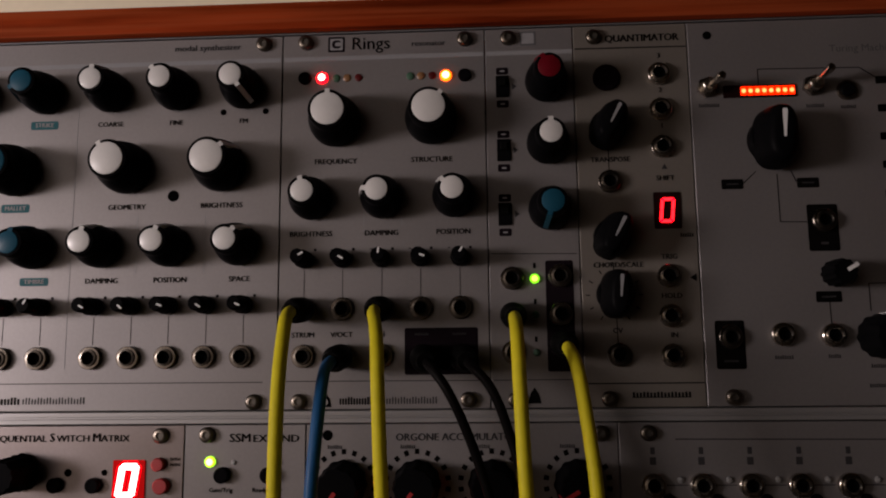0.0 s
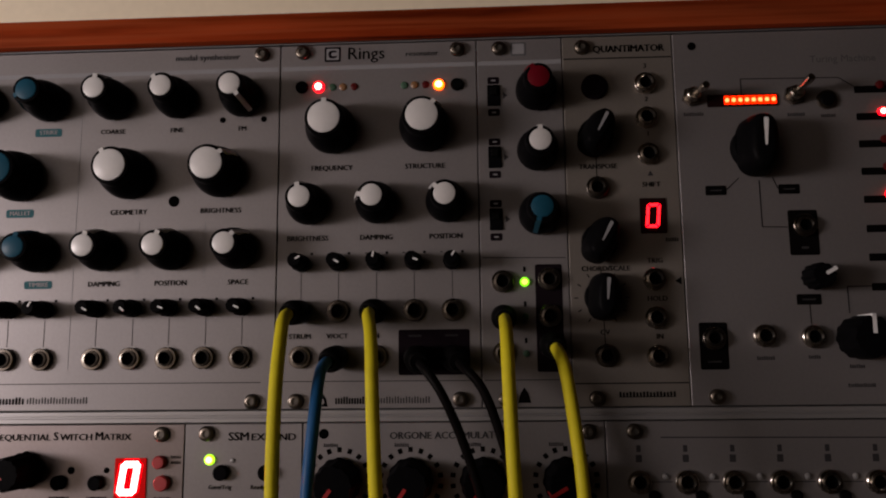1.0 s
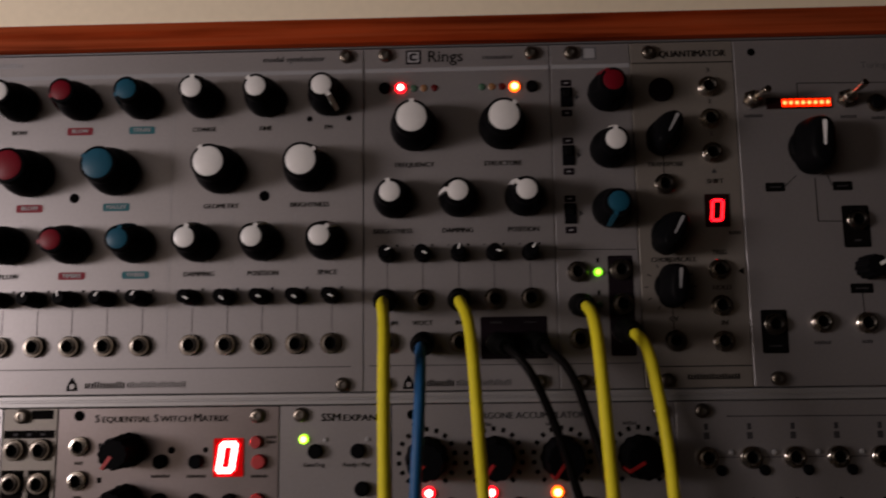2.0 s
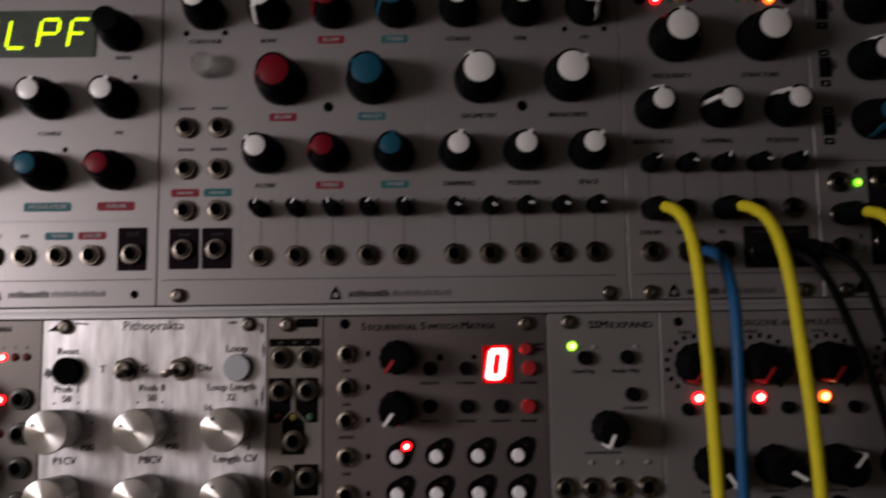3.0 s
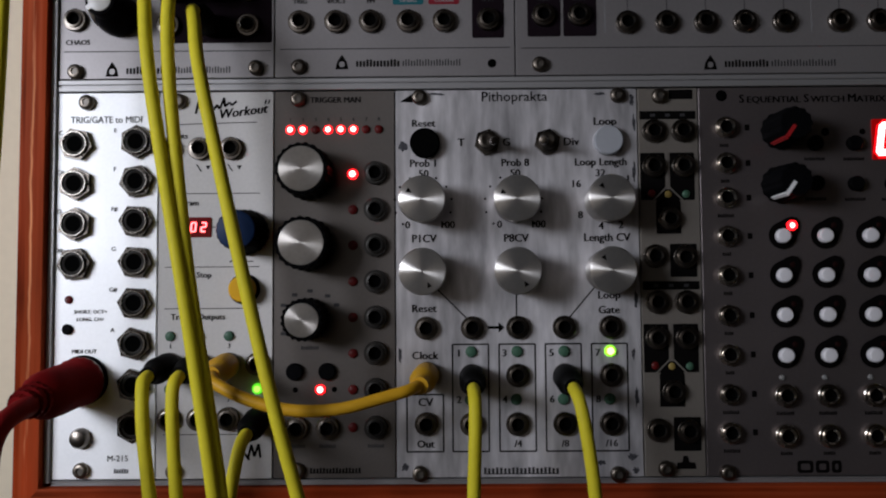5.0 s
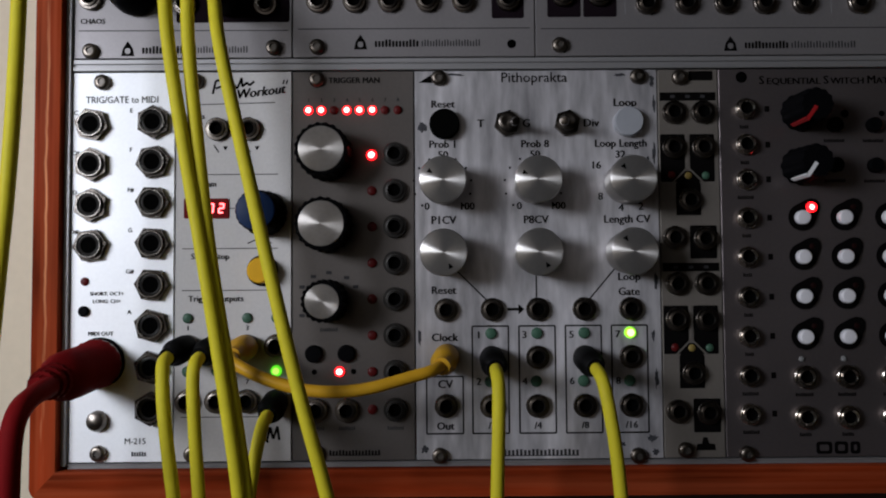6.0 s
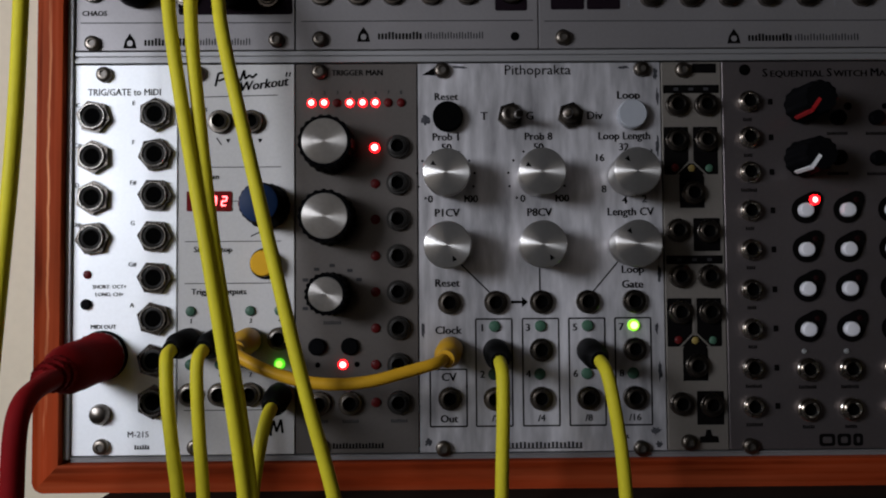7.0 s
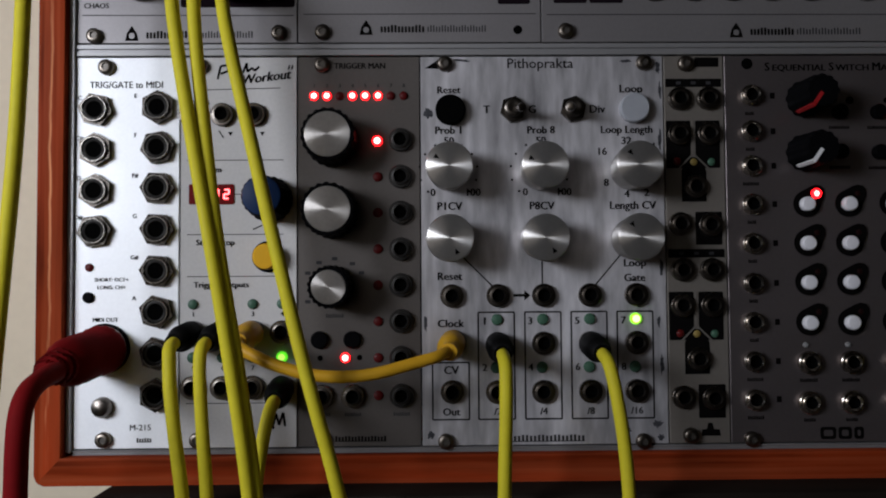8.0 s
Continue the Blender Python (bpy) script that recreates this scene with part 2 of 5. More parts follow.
# ---- helpers; all sizes in millimetres, the viewer's side is -y ----
MM = 0.001
HP = 5.08
ROW_LOW, ROW_TOP, PANEL_H, TOP_H = 16.0, 149.35, 128.5, 129.9
CACHE = {}


def finish(bm, name, smooth=True):
    bmesh.ops.recalc_face_normals(bm, faces=bm.faces)
    bmesh.ops.scale(bm, vec=(MM, MM, MM), verts=bm.verts)
    me = bpy.data.meshes.new(name)
    bm.to_mesh(me)
    bm.free()
    if smooth:
        me.polygons.foreach_set("use_smooth", [True] * len(me.polygons))
        me.set_sharp_from_angle(angle=radians(35))
    return me


def lathe(bm, profile, seg=24, cx=0.0, cz=0.0, flutes=0, depth=0.0):
    """A body turned about the y axis; the profile is rows of radius, y."""
    rings = []
    for r, y in profile:
        if r <= 0:
            rings.append([bm.verts.new((cx, y, cz))])
            continue
        ring = []
        for k in range(seg):
            a = 2 * math.pi * k / seg
            q = r - (depth if flutes and (k * flutes * 2 // seg) % 2 else 0)
            ring.append(bm.verts.new((cx + q * math.cos(a), y, cz + q * math.sin(a))))
        rings.append(ring)
    for a, b in zip(rings, rings[1:]):
        for k in range(seg):
            j = (k + 1) % seg
            corners = [a[k % len(a)], a[j % len(a)], b[j % len(b)], b[k % len(b)]]
            corners = list(dict.fromkeys(corners))
            if len(corners) > 2:
                bm.faces.new(corners)
    return bm


def block(bm, x0, x1, y0, y1, z0, z1, bevel=0.0, seg=1):
    made = bmesh.ops.create_cube(bm, size=1.0)["verts"]
    for v in made:
        v.co = ((x0 + x1) / 2 + v.co.x * (x1 - x0), (y0 + y1) / 2 + v.co.y * (y1 - y0), (z0 + z1) / 2 + v.co.z * (z1 - z0))
    if bevel:
        edges = list({e for v in made for e in v.link_edges})
        bmesh.ops.bevel(bm, geom=edges, offset=bevel, segments=seg, affect="EDGES", profile=0.5)
    return bm


def prism(bm, outline, y0, y1):
    """A flat outline of x, z points, from y0 (back) to y1 (front)."""
    back = [bm.verts.new((x, y0, z)) for x, z in outline]
    front = [bm.verts.new((x, y1, z)) for x, z in outline]
    bm.faces.new(front)
    bm.faces.new(back[::-1])
    for k in range(len(outline)):
        j = (k + 1) % len(outline)
        bm.faces.new((back[k], back[j], front[j], front[k]))
    return bm


def ring_points(r, seg, cx=0.0, cz=0.0, start=0.0):
    return [(cx + r * math.cos(start + 2 * math.pi * k / seg), cz + r * math.sin(start + 2 * math.pi * k / seg)) for k in range(seg)]


def rounded(x0, x1, z0, z1, r, seg=4):
    pts = []
    for cx, cz, a in ((x1 - r, z1 - r, 0), (x0 + r, z1 - r, 90), (x0 + r, z0 + r, 180), (x1 - r, z0 + r, 270)):
        for k in range(seg + 1):
            t = radians(a + 90 * k / seg)
            pts.append((cx + r * math.cos(t), cz + r * math.sin(t)))
    return pts


def cached(key, build, smooth=True):
    if key not in CACHE:
        bm = bmesh.new()
        build(bm)
        CACHE[key] = finish(bm, str(key[0]), smooth)
    return CACHE[key]


def part(name, bm, mat, parent, label="", at=(0, 0, 0), turn=0.0):
    """One mesh object under a thing or a part; bm is a bmesh or a finished mesh, at is in millimetres."""
    me = finish(bm, name) if isinstance(bm, bmesh.types.BMesh) else bm
    if not me.materials:
        me.materials.append(mat)
    elif me.materials[0] != mat:
        me = me.copy()
        me.materials[0] = mat
    ob = new(name, me)
    ob.parent = parent
    ob.location = [c * MM for c in at]
    ob.rotation_euler = (0, turn, 0)
    if label:
        ob["label"] = label
    return ob


def shared(name, key, build, mat, parent, label="", at=(0, 0, 0), turn=0.0, smooth=True):
    full = (name, key, mat.name)
    me = cached(full, build, smooth)
    return part(name, me, mat, parent, label, at, turn)


def thing(name, label, category, at=(0, 0, 0), group=""):
    ob = new(name)
    ob.location = [c * MM for c in at]
    ob.empty_display_size = 0.01
    return tagged(ob, label, category, group)


TEXTS = {}


def words(parent, text, x, z, height, mat=None, name="lettering", align="CENTER", squeeze=1.0, turn=0.0, y=-0.12, bold=0.06, shear=0.0):
    """Printed words; height is that of the capitals."""
    mat = mat or M_INK
    key = (text, height, align, squeeze, mat.name, bold, shear)
    if key not in TEXTS:
        cu = bpy.data.curves.new("text", "FONT")
        cu.body, cu.size, cu.align_x, cu.align_y = text, height / 0.69 * MM, align, "CENTER"
        cu.resolution_u, cu.shear = 2, shear
        tmp = new("text", cu)
        me = bpy.data.meshes.new_from_object(tmp.evaluated_get(bpy.context.evaluated_depsgraph_get()))
        bpy.data.objects.remove(tmp)
        bpy.data.curves.remove(cu)
        me.transform(Matrix.Rotation(radians(90), 4, "X") @ Matrix.Diagonal((squeeze, 1, 1, 1)))
        if bold:
            # a heavier stroke: the outlines once more, a little aside and proud
            bm = bmesh.new()
            bm.from_mesh(me)
            me.transform(Matrix.Translation((height * bold * 1.6 * MM, -0.02 * MM, 0)))
            bm.from_mesh(me)
            bm.to_mesh(me)
            bm.free()
        me.materials.clear()
        me.materials.append(mat)
        TEXTS[key] = me
    ob = new(name, TEXTS[key])
    ob.parent = parent
    ob.location = (x * MM, y * MM, z * MM)
    ob.rotation_euler = (0, turn, 0)
    return ob


def plate(parent, x0, x1, z0, z1, mat, r=0.6, name="printed_plate", y=-0.08, label=""):
    w, h = abs(x1 - x0), abs(z1 - z0)
    r = min(r, w / 2.2, h / 2.2)
    return shared(name, ("plate", round(w, 2), round(h, 2), round(r, 2), y), lambda bm: prism(bm, rounded(-w / 2, w / 2, -h / 2, h / 2, r, 3), 0.0, y), mat, parent, label, ((x0 + x1) / 2, 0, (z0 + z1) / 2), smooth=False)


def bar(parent, x, z, w, h, mat=None, name="printed_bar", y=-0.1):
    if w >= 3.0 and h <= 3.5:
        # a line of small print: a bar with a broken upper edge
        n = max(4, round(w / (h * 0.55)))

        def row(bm):
            step, line = w / n, [(-w / 2, -h * 0.42), (w / 2, -h * 0.42)]
            for k in reversed(range(n)):
                cx, tall = -w / 2 + step * (k + 0.5), h * (0.5 if k % 4 in (0, 3) else 0.38)
                line += [(cx + step * 0.3, -h * 0.3), (cx + step * 0.3, tall), (cx - step * 0.3, tall), (cx - step * 0.3, -h * 0.3)]
            prism(bm, line, 0.0, y)
        return shared(name, ("print", round(w, 2), round(h, 2), y), row, mat or M_INK, parent, "", (x, 0, z), smooth=False)
    return plate(parent, x - w / 2, x + w / 2, z - h / 2, z + h / 2, mat or M_INK, 0.2, name, y)


def stroke(parent, x0, z0, x1, z1, w=0.3, mat=None, name="printed_line", y=-0.07):
    length, a = math.hypot(x1 - x0, z1 - z0), math.atan2(z1 - z0, x1 - x0)
    me = cached(("line", round(length, 2), w, y), lambda bm: block(bm, -length / 2, length / 2, y, 0.0, -w / 2, w / 2), False)
    return part(name, me, mat or M_INK, parent, "", ((x0 + x1) / 2, 0, (z0 + z1) / 2), -a)


def tilt(degrees):
    """Clockwise from straight up, as a turn about y."""
    return radians(degrees)


# ---- fittings ----
def screw(parent, x, z, r=2.6):
    s = shared("screw", ("screw", r), lambda bm: lathe(bm, [(0, -0.9), (r * 0.40, -1.1), (r * 0.45, -2.0), (r * 0.72, -1.95), (r * 0.92, -1.6), (r, -1.1), (r, 0.0)], 20), M_STEEL, parent, "", (x, 0, z), x * 1.7)
    shared("socket", ("socket", r), lambda bm: prism(bm, ring_points(r * 0.47, 6), -1.0, -1.5), M_SOCKET, s)
    return s


def jack(parent, x, z, kind="round", mat=None):
    mat = mat or M_NICKEL
    if kind == "hex":
        def nut(bm):
            prism(bm, ring_points(5.6, 6, start=0.5), 0.0, -1.9)
        j = shared("jack", ("jack", kind), nut, M_NUT, parent, "steel hexagonal jack nut", (x, 0, z), x * 0.6 + z)
        shared("collar", ("hexcollar",), lambda bm: lathe(bm, [(4.4, -1.85), (4.35, -2.7), (4.1, -3.0), (3.8, -3.0), (3.6, -2.7), (3.55, -1.9)], 32), M_COLLAR, j, "bright threaded collar")
        shared("throat", ("throat",), lambda bm: lathe(bm, [(3.6, -1.95), (3.5, -2.25), (3.1, -2.35), (2.6, -2.1)], 28), M_DARKNUT, j)
        shared("bore", ("bore", kind), lambda bm: lathe(bm, [(2.65, -2.15), (2.5, -2.02), (0, -1.98)], 22), M_HOLE, j)
    else:
        R = {"round": 3.85, "small": 3.5}[kind]
        def nut(bm):
            lathe(bm, [(R, 0.0), (R, -1.5), (R - 0.25, -1.75), (2.9, -1.8), (2.75, -2.6), (2.3, -2.7), (2.0, -2.3), (1.95, -0.7)], 28)
        j = shared("jack", ("jack", kind), nut, mat, parent, "nickel jack socket", (x, 0, z))
        shared("bore", ("bore", kind), lambda bm: lathe(bm, [(1.98, -1.9), (1.9, -0.9), (0, -0.8)], 18), M_HOLE, j)
    return j


def lamp(parent, x, z, mat, r=1.3, out=1.0, name="indicator_lamp", core=True):
    b = shared(name, ("lamp", r, out), lambda bm: lathe(bm, [(r, 0.0), (r, -out * 0.4), (r * 0.8, -out * 0.8), (r * 0.4, -out), (0, -out * 1.05)], 16), mat, parent, "", (x, 0, z))
    hot = {G_RED: H_RED, G_ORANGE: H_ORANGE, G_GREEN: H_GREEN, G_LIME: H_LIME}.get(mat)
    if hot and core:
        shared("lamp_core", ("core", r, out), lambda bm: lathe(bm, [(r * 0.64, -out * 0.9), (r * 0.56, -out * 1.1), (0, -out * 1.15)], 14), hot, b)
    return b


def dot(parent, x, z, r, mat=None, name="pin_hole"):
    return shared(name, ("dot", r), lambda bm: lathe(bm, [(r, 0.0), (r, -0.1), (r * 0.8, -0.14), (0, -0.14)], 18), mat or M_HOLE, parent, "", (x, 0, z))


def button(parent, x, z, r, h, mat, rim=None, name="push_button"):
    b = shared(name, ("button", r, h), lambda bm: lathe(bm, [(r * 0.98, 0.0), (r, -h + 0.5), (r - 0.4, -h), (0, -h - 0.05)], 24), mat, parent, "", (x, 0, z))
    if rim:
        shared("collar", ("collar", r), lambda bm: lathe(bm, [(r + 1.0, 0.0), (r + 0.9, -1.0), (r + 0.15, -1.1), (r + 0.1, 0.0)], 24), rim, b)
    return b


def knob(parent, x, z, size, cap, angle):
    """A tapered black knob with a coloured cap and a pointer that runs out over its edge."""
    rb, rt, h = {"big": (8.9, 6.3, 15.8), "small": (7.2, 4.5, 15.8)}[size]

    def body(bm):
        lathe(bm, [(rb - 0.3, -0.9), (rb, -1.3), (rb, -3.6), (rb - 0.25, -5.4), (rb - 0.9, -8.4), (rt + 0.65, -10.8), (rt + 0.4, -11.8), (rt + 0.35, -h + 0.6), (rt + 0.15, -h + 0.12), (rt - 0.3, -h), (0, -h)], 40)

    def face(bm):
        lathe(bm, [(rt - 0.8, -h + 0.1), (rt - 0.85, -h - 0.25), (rt - 1.15, -h - 0.4), (0, -h - 0.4)], 36)

    def tab(bm):
        rows = ((rt - 1.2, -h - 0.3), (rt + 0.45, -h - 0.1), (rb - 0.3, -7.9), (rb + 0.12, -4.2), (rb - 1.2, -4.2), (rt - 1.2, -h + 0.6))
        left, right = ([bm.verts.new((x, y, z)) for z, y in rows] for x in (-0.8, 0.8))
        bm.faces.new(left), bm.faces.new(right[::-1])
        for k in range(6):
            bm.faces.new((left[k], left[(k + 1) % 6], right[(k + 1) % 6], right[k]))
    k = shared("knob", ("knob", size), body, M_BLACK, parent, "", (x, 0, z - 0.5), tilt(angle))
    if cap:
        shared("cap", ("cap", size), face, cap, k)
        shared("pointer", ("pointer", size), tab, cap, k)
    return k


def trimmer(parent, x, z, angle):
    k = shared("trim_knob", ("trim",), lambda bm: lathe(bm, [(3.1, 0.0), (3.1, -4.0), (2.75, -4.4), (2.5, -11.0), (2.1, -11.6), (0, -11.6)], 20, flutes=10, depth=0.12), M_BLACK, parent, "", (x, 0, z), tilt(angle))
    shared("pointer", ("trimptr",), lambda bm: block(bm, -0.28, 0.28, -11.75, -10.8, 0.5, 2.3), M_INKW, k)
    return k


def bar_knob(parent, x, z, s, angle, ink):
    """A black pointer knob: a round foot under a long rounded grip that narrows towards its top, with an inlaid line."""
    def body(bm):
        lathe(bm, [(5.9 * s, -0.8), (6.2 * s, -1.4), (6.1 * s, -4.0), (5.6 * s, -4.8), (0, -4.9)], 40)
        rings = []
        for y, half, wide in ((-3.0, 8.0, 5.4), (-8.0, 7.7, 4.9), (-12.2, 7.1, 3.6), (-13.6, 6.4, 2.7), (-14.0, 5.6, 1.9)):
            ring = []
            for k in range(32):
                c, q = math.cos(math.pi * k / 16), math.sin(math.pi * k / 16)
                ring.append(bm.verts.new((wide * s * math.copysign(abs(c) ** 0.8, c), y, half * s * math.copysign(abs(q) ** 0.75, q))))
            rings.append(ring)
        for lower, upper in zip(rings, rings[1:]):
            for k in range(32):
                j = (k + 1) % 32
                bm.faces.new((lower[k], lower[j], upper[j], upper[k]))
        bm.faces.new(rings[-1])
    k = shared("knob", ("barknob", s), body, M_BLACK, parent, "", (x, 0, z), tilt(angle))
    shared("pointer", ("barptr", s), lambda bm: prism(bm, [(-0.25 * s, -1.6 * s), (0.25 * s, -1.6 * s), (0.6 * s, 4.9 * s), (0.45 * s, 5.5 * s), (-0.45 * s, 5.5 * s), (-0.6 * s, 4.9 * s)], -13.6, -14.2), ink, k)
    return k


def round_knob(parent, x, z, r, h, angle, ink, skirt=0.0):
    """A round fluted black knob with an inlaid pointer that bends over its rim."""
    def body(bm):
        lathe(bm, [(r + skirt, -0.8), (r + skirt, -1.6), (r, -2.4), (r * 0.95, -h + 1.2), (r * 0.86, -h), (0, -h)], 48, flutes=12, depth=0.35)
    k = shared("knob", ("roundknob", r, h, skirt), body, M_BLACK, parent, "", (x, 0, z), tilt(angle))
    shared("pointer", ("roundptr", r, h), lambda bm: block(block(bm, -0.6, 0.6, -h - 0.15, -h + 0.3, r * 0.15, r * 0.93), -0.6, 0.6, -h - 0.15, -3.0, r * 0.9, r + 0.12), ink, k)
    return k


def metal_knob(parent, x, z, r, h, angle, skirt=False):
    """A spun aluminium knob; with a skirt it is a black fluted knob with an aluminium cap."""
    if skirt:
        def body(bm):
            lathe(bm, [(r + 0.6, -0.8), (r + 0.7, -2.5), (r + 0.4, -3.2), (r + 0.4, -h + 0.4), (r, -h), (0, -h)], 80, flutes=20, depth=0.4)
        k = shared("knob", ("skirtknob", r, h), body, M_BLACK, parent, "", (x, 0, z), tilt(angle))
        shared("cap", ("spuncap", r, h), lambda bm: lathe(bm, [(r - 1.0, -h + 0.1), (r - 1.05, -h - 0.35), (r - 1.35, -h - 0.5), (0.2, -h - 0.42), (0, -h - 0.42)], 40), M_SPUNCAP, k, "spun aluminium cap")
    else:
        k = shared("knob", ("alu", r, h), lambda bm: lathe(bm, [(r - 1.0, -0.8), (r - 0.9, -1.2), (r, -h + 0.7), (r - 0.25, -h + 0.15), (r - 0.6, -h), (0.2, -h + 0.05), (0, -h + 0.05)], 48), M_SPUN, parent, "solid spun aluminium knob", (x, 0, z), tilt(angle))
        shared("index_mark", ("mark", r, h), lambda bm: prism(bm, [(-0.8, r - 2.0), (0.8, r - 2.0), (0, r - 3.8)], -h + 0.1, -h - 0.1), M_INK, k)
    return k


def toggle(parent, x, z, angle, lean, nut_r=4.4, mat=None):
    """A toggle switch: hexagonal nut, threaded bush and a bat lever."""
    def nut(bm):
        prism(bm, ring_points(nut_r, 6, start=0.3), 0.0, -1.8)
        lathe(bm, [(nut_r * 0.68, -1.8), (nut_r * 0.68, -4.5), (nut_r * 0.57, -4.8), (1.6, -4.8), (0, -4.4)], 20)
    t = shared("toggle_switch", ("toggle", nut_r), nut, mat or M_NICKEL, parent, "", (x, 0, z))
    lever = shared("lever", ("lever",), lambda bm: lathe(bm, [(1.0, -4.0), (1.1, -7.0), (1.45, -11.0), (1.25, -12.0), (0, -12.3)], 14), mat or M_STEEL, t)
    lever.rotation_euler = (radians(lean) * math.sin(tilt(angle)), 0, radians(lean) * math.cos(tilt(angle)))
    return t


SEGMENTS = {"0": "abcdef", "1": "bc", "2": "abged", "7": "abc"}


def digit(parent, char, x, z, h, mat, slant=0.12, w=0.16, out=0.75, name="display_segment"):
    """A seven-segment figure of separate lit bars."""
    wd, t = h * 0.5, h * w
    spots = {"a": (0, h / 2, 0), "g": (0, 0, 0), "d": (0, -h / 2, 0), "b": (wd / 2, h / 4, 1), "c": (wd / 2, -h / 4, 1), "f": (-wd / 2, h / 4, 1), "e": (-wd / 2, -h / 4, 1)}
    for s in SEGMENTS[char]:
        sx, sz, up = spots[s]
        gap = 0.35 if w < 0.2 else 0.0
        lx, lz = (t / 2, h / 2 - t * gap) if up else (wd - t * gap, t / 2)
        if up:
            pts = [(-t / 2, -lz / 2), (0, -lz / 2 - t / 3), (t / 2, -lz / 2), (t / 2, lz / 2), (0, lz / 2 + t / 3), (-t / 2, lz / 2)]
        else:
            pts = [(-lx / 2, -t / 2), (lx / 2, -t / 2), (lx / 2 + t / 3, 0), (lx / 2, t / 2), (-lx / 2, t / 2), (-lx / 2 - t / 3, 0)]
        pts = [(x + px + sx + (pz + sz) * slant, z + pz + sz) for px, pz in pts]
        part(name, prism(bmesh.new(), pts, -0.5, -out), mat, parent)


def window_frame(parent, x0, x1, z0, z1, mat, out=0.3):
    return part("display_window", prism(bmesh.new(), rounded(x0, x1, z0, z1, 0.4, 2), 0.0, -out), mat, parent)


def module(label, hp, row, x0, x1, mat):
    """A rack module: its front panel, on which the fittings stand. Places are from the slot at hp and the panel's foot."""
    base = ROW_LOW if row == 2 else ROW_TOP
    m = thing("synthesizer_module", label, "synthesizer module", (hp * HP, 0, base), "modules in the rack case")
    part("panel", block(bmesh.new(), x0 + 0.2, x1 - 0.2, 0.0, 2.0, 0.0, PANEL_H if row == 2 else TOP_H, 0.15), mat, m)
    return m


# ---- the room; all but the back wall is unseen and added ----
def slab(name, x0, x1, y0, y1, z0, z1, mat, label, category):
    """A plain board of the setting, in metres."""
    ob = new(name, finish(block(bmesh.new(), *(1000 * v for v in (x0, x1, y0, y1, z0, z1))), name, False))
    ob.data.materials.append(mat)
    return tagged(ob, label, category, kind="structure")


slab("wall_back", -0.41, 2.2, 0.11, 0.21, -0.75, 1.75, M_WALL, "plain beige painted wall behind the case", "wall")
slab("wall_right", 2.2, 2.3, -2.2, 0.21, -0.75, 1.75, M_ROOM, "unseen side wall, coloured dark to limit bounce light", "wall")
slab("wall_front", -0.41, 2.3, -2.3, -2.2, -0.75, 1.75, M_ROOM, "unseen wall across the room, coloured dark to limit bounce light", "wall")
slab("floor", -0.41, 2.3, -2.3, 0.21, -0.85, -0.75, M_FLOOR, "unseen dark boarded floor added to close the room", "floor")
slab("ceiling", -0.41, 2.3, -2.3, 0.21, 1.75, 1.85, M_ROOM, "unseen ceiling, coloured dark to limit bounce light", "ceiling")


def window(name, x0, x1, y0, y1, z0, z1, label):
    w = tagged(new(name), label, "window", kind="structure")
    f = bmesh.new()
    block(f, x0 + 5, x1 + 8, y0 - 30, y0, z0 - 30, z1 + 30, 2)
    block(f, x0 + 5, x1 + 8, y1, y1 + 30, z0 - 30, z1 + 30, 2)
    block(f, x0 + 5, x1 + 8, y0, y1, z1, z1 + 30, 2)
    part("window_frame", f, M_CAPW, w)
    part("window_sill", block(bmesh.new(), x0 + 5, x1 + 20, y0 - 30, y1 + 30, z0 - 30, z0, 3), M_CAPW, w)


def wall_with_windows():
    bm = bmesh.new()
    x0, x1 = 1000 * WIN_X - 80, 1000 * WIN_X
    n0, n1, nz0, nz1 = (1000 * v for v in (WIN_Y0, WIN_Y1, WIN_Z0, WIN_Z1))
    f0, f1, fz0, fz1 = (1000 * v for v in (FAR_Y0, FAR_Y1, FAR_Z0, FAR_Z1))
    for a, b in ((-2300, f0), (f1, n0), (n1, 110)):
        block(bm, x0, x1, a, b, -750, 1750)
    for a, b, low, high in ((f0, f1, fz0, fz1), (n0, n1, nz0, nz1)):
        block(bm, x0, x1, a, b, -750, low)
        block(bm, x0, x1, a, b, high, 1750)
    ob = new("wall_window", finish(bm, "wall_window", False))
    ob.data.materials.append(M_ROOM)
    tagged(ob, "unseen dark wall with a daylight window and an added fill opening", "wall", kind="structure")
    window("window_1", x0, x1, n0, n1, nz0, nz1, "narrow open window with a white frame")
    # the second opening is made up to hold the fill light
    window("fill_opening", x0, x1, f0, f1, fz0, fz1, "unseen white-framed opening added for the fill light")


wall_with_windows()

# ---- the table ----
table = thing("table", "dark stained wooden table under the rack case", "table", (330, 60, -750))
part("tabletop", block(bmesh.new(), -309, 420, -78, 48, 728, 755.0, 2.0, 2), M_TABLE, table)
for lx in (-290, 400):
    for ly in (-62, 32):
        part("leg", block(bmesh.new(), lx - 18, lx + 18, ly - 14, ly + 14, 0, 728, 2), M_TABLE, table)

# ---- the case ----
CASE_R = 114 * HP + 2
case = thing("rack_case", "reddish stained wooden rack case with aluminium rails", "rack case", (0, 0, 3.5))
X_IN, Z_IN, Z_TOP = 6.2, 11.4, ROW_TOP + PANEL_H - 3.5 + 1.8


OUT_L, OUT_R, OUT_B, OUT_T, ROUND = -2.2, CASE_R + 11.0, 1.6, Z_TOP + 10.4, 3.2
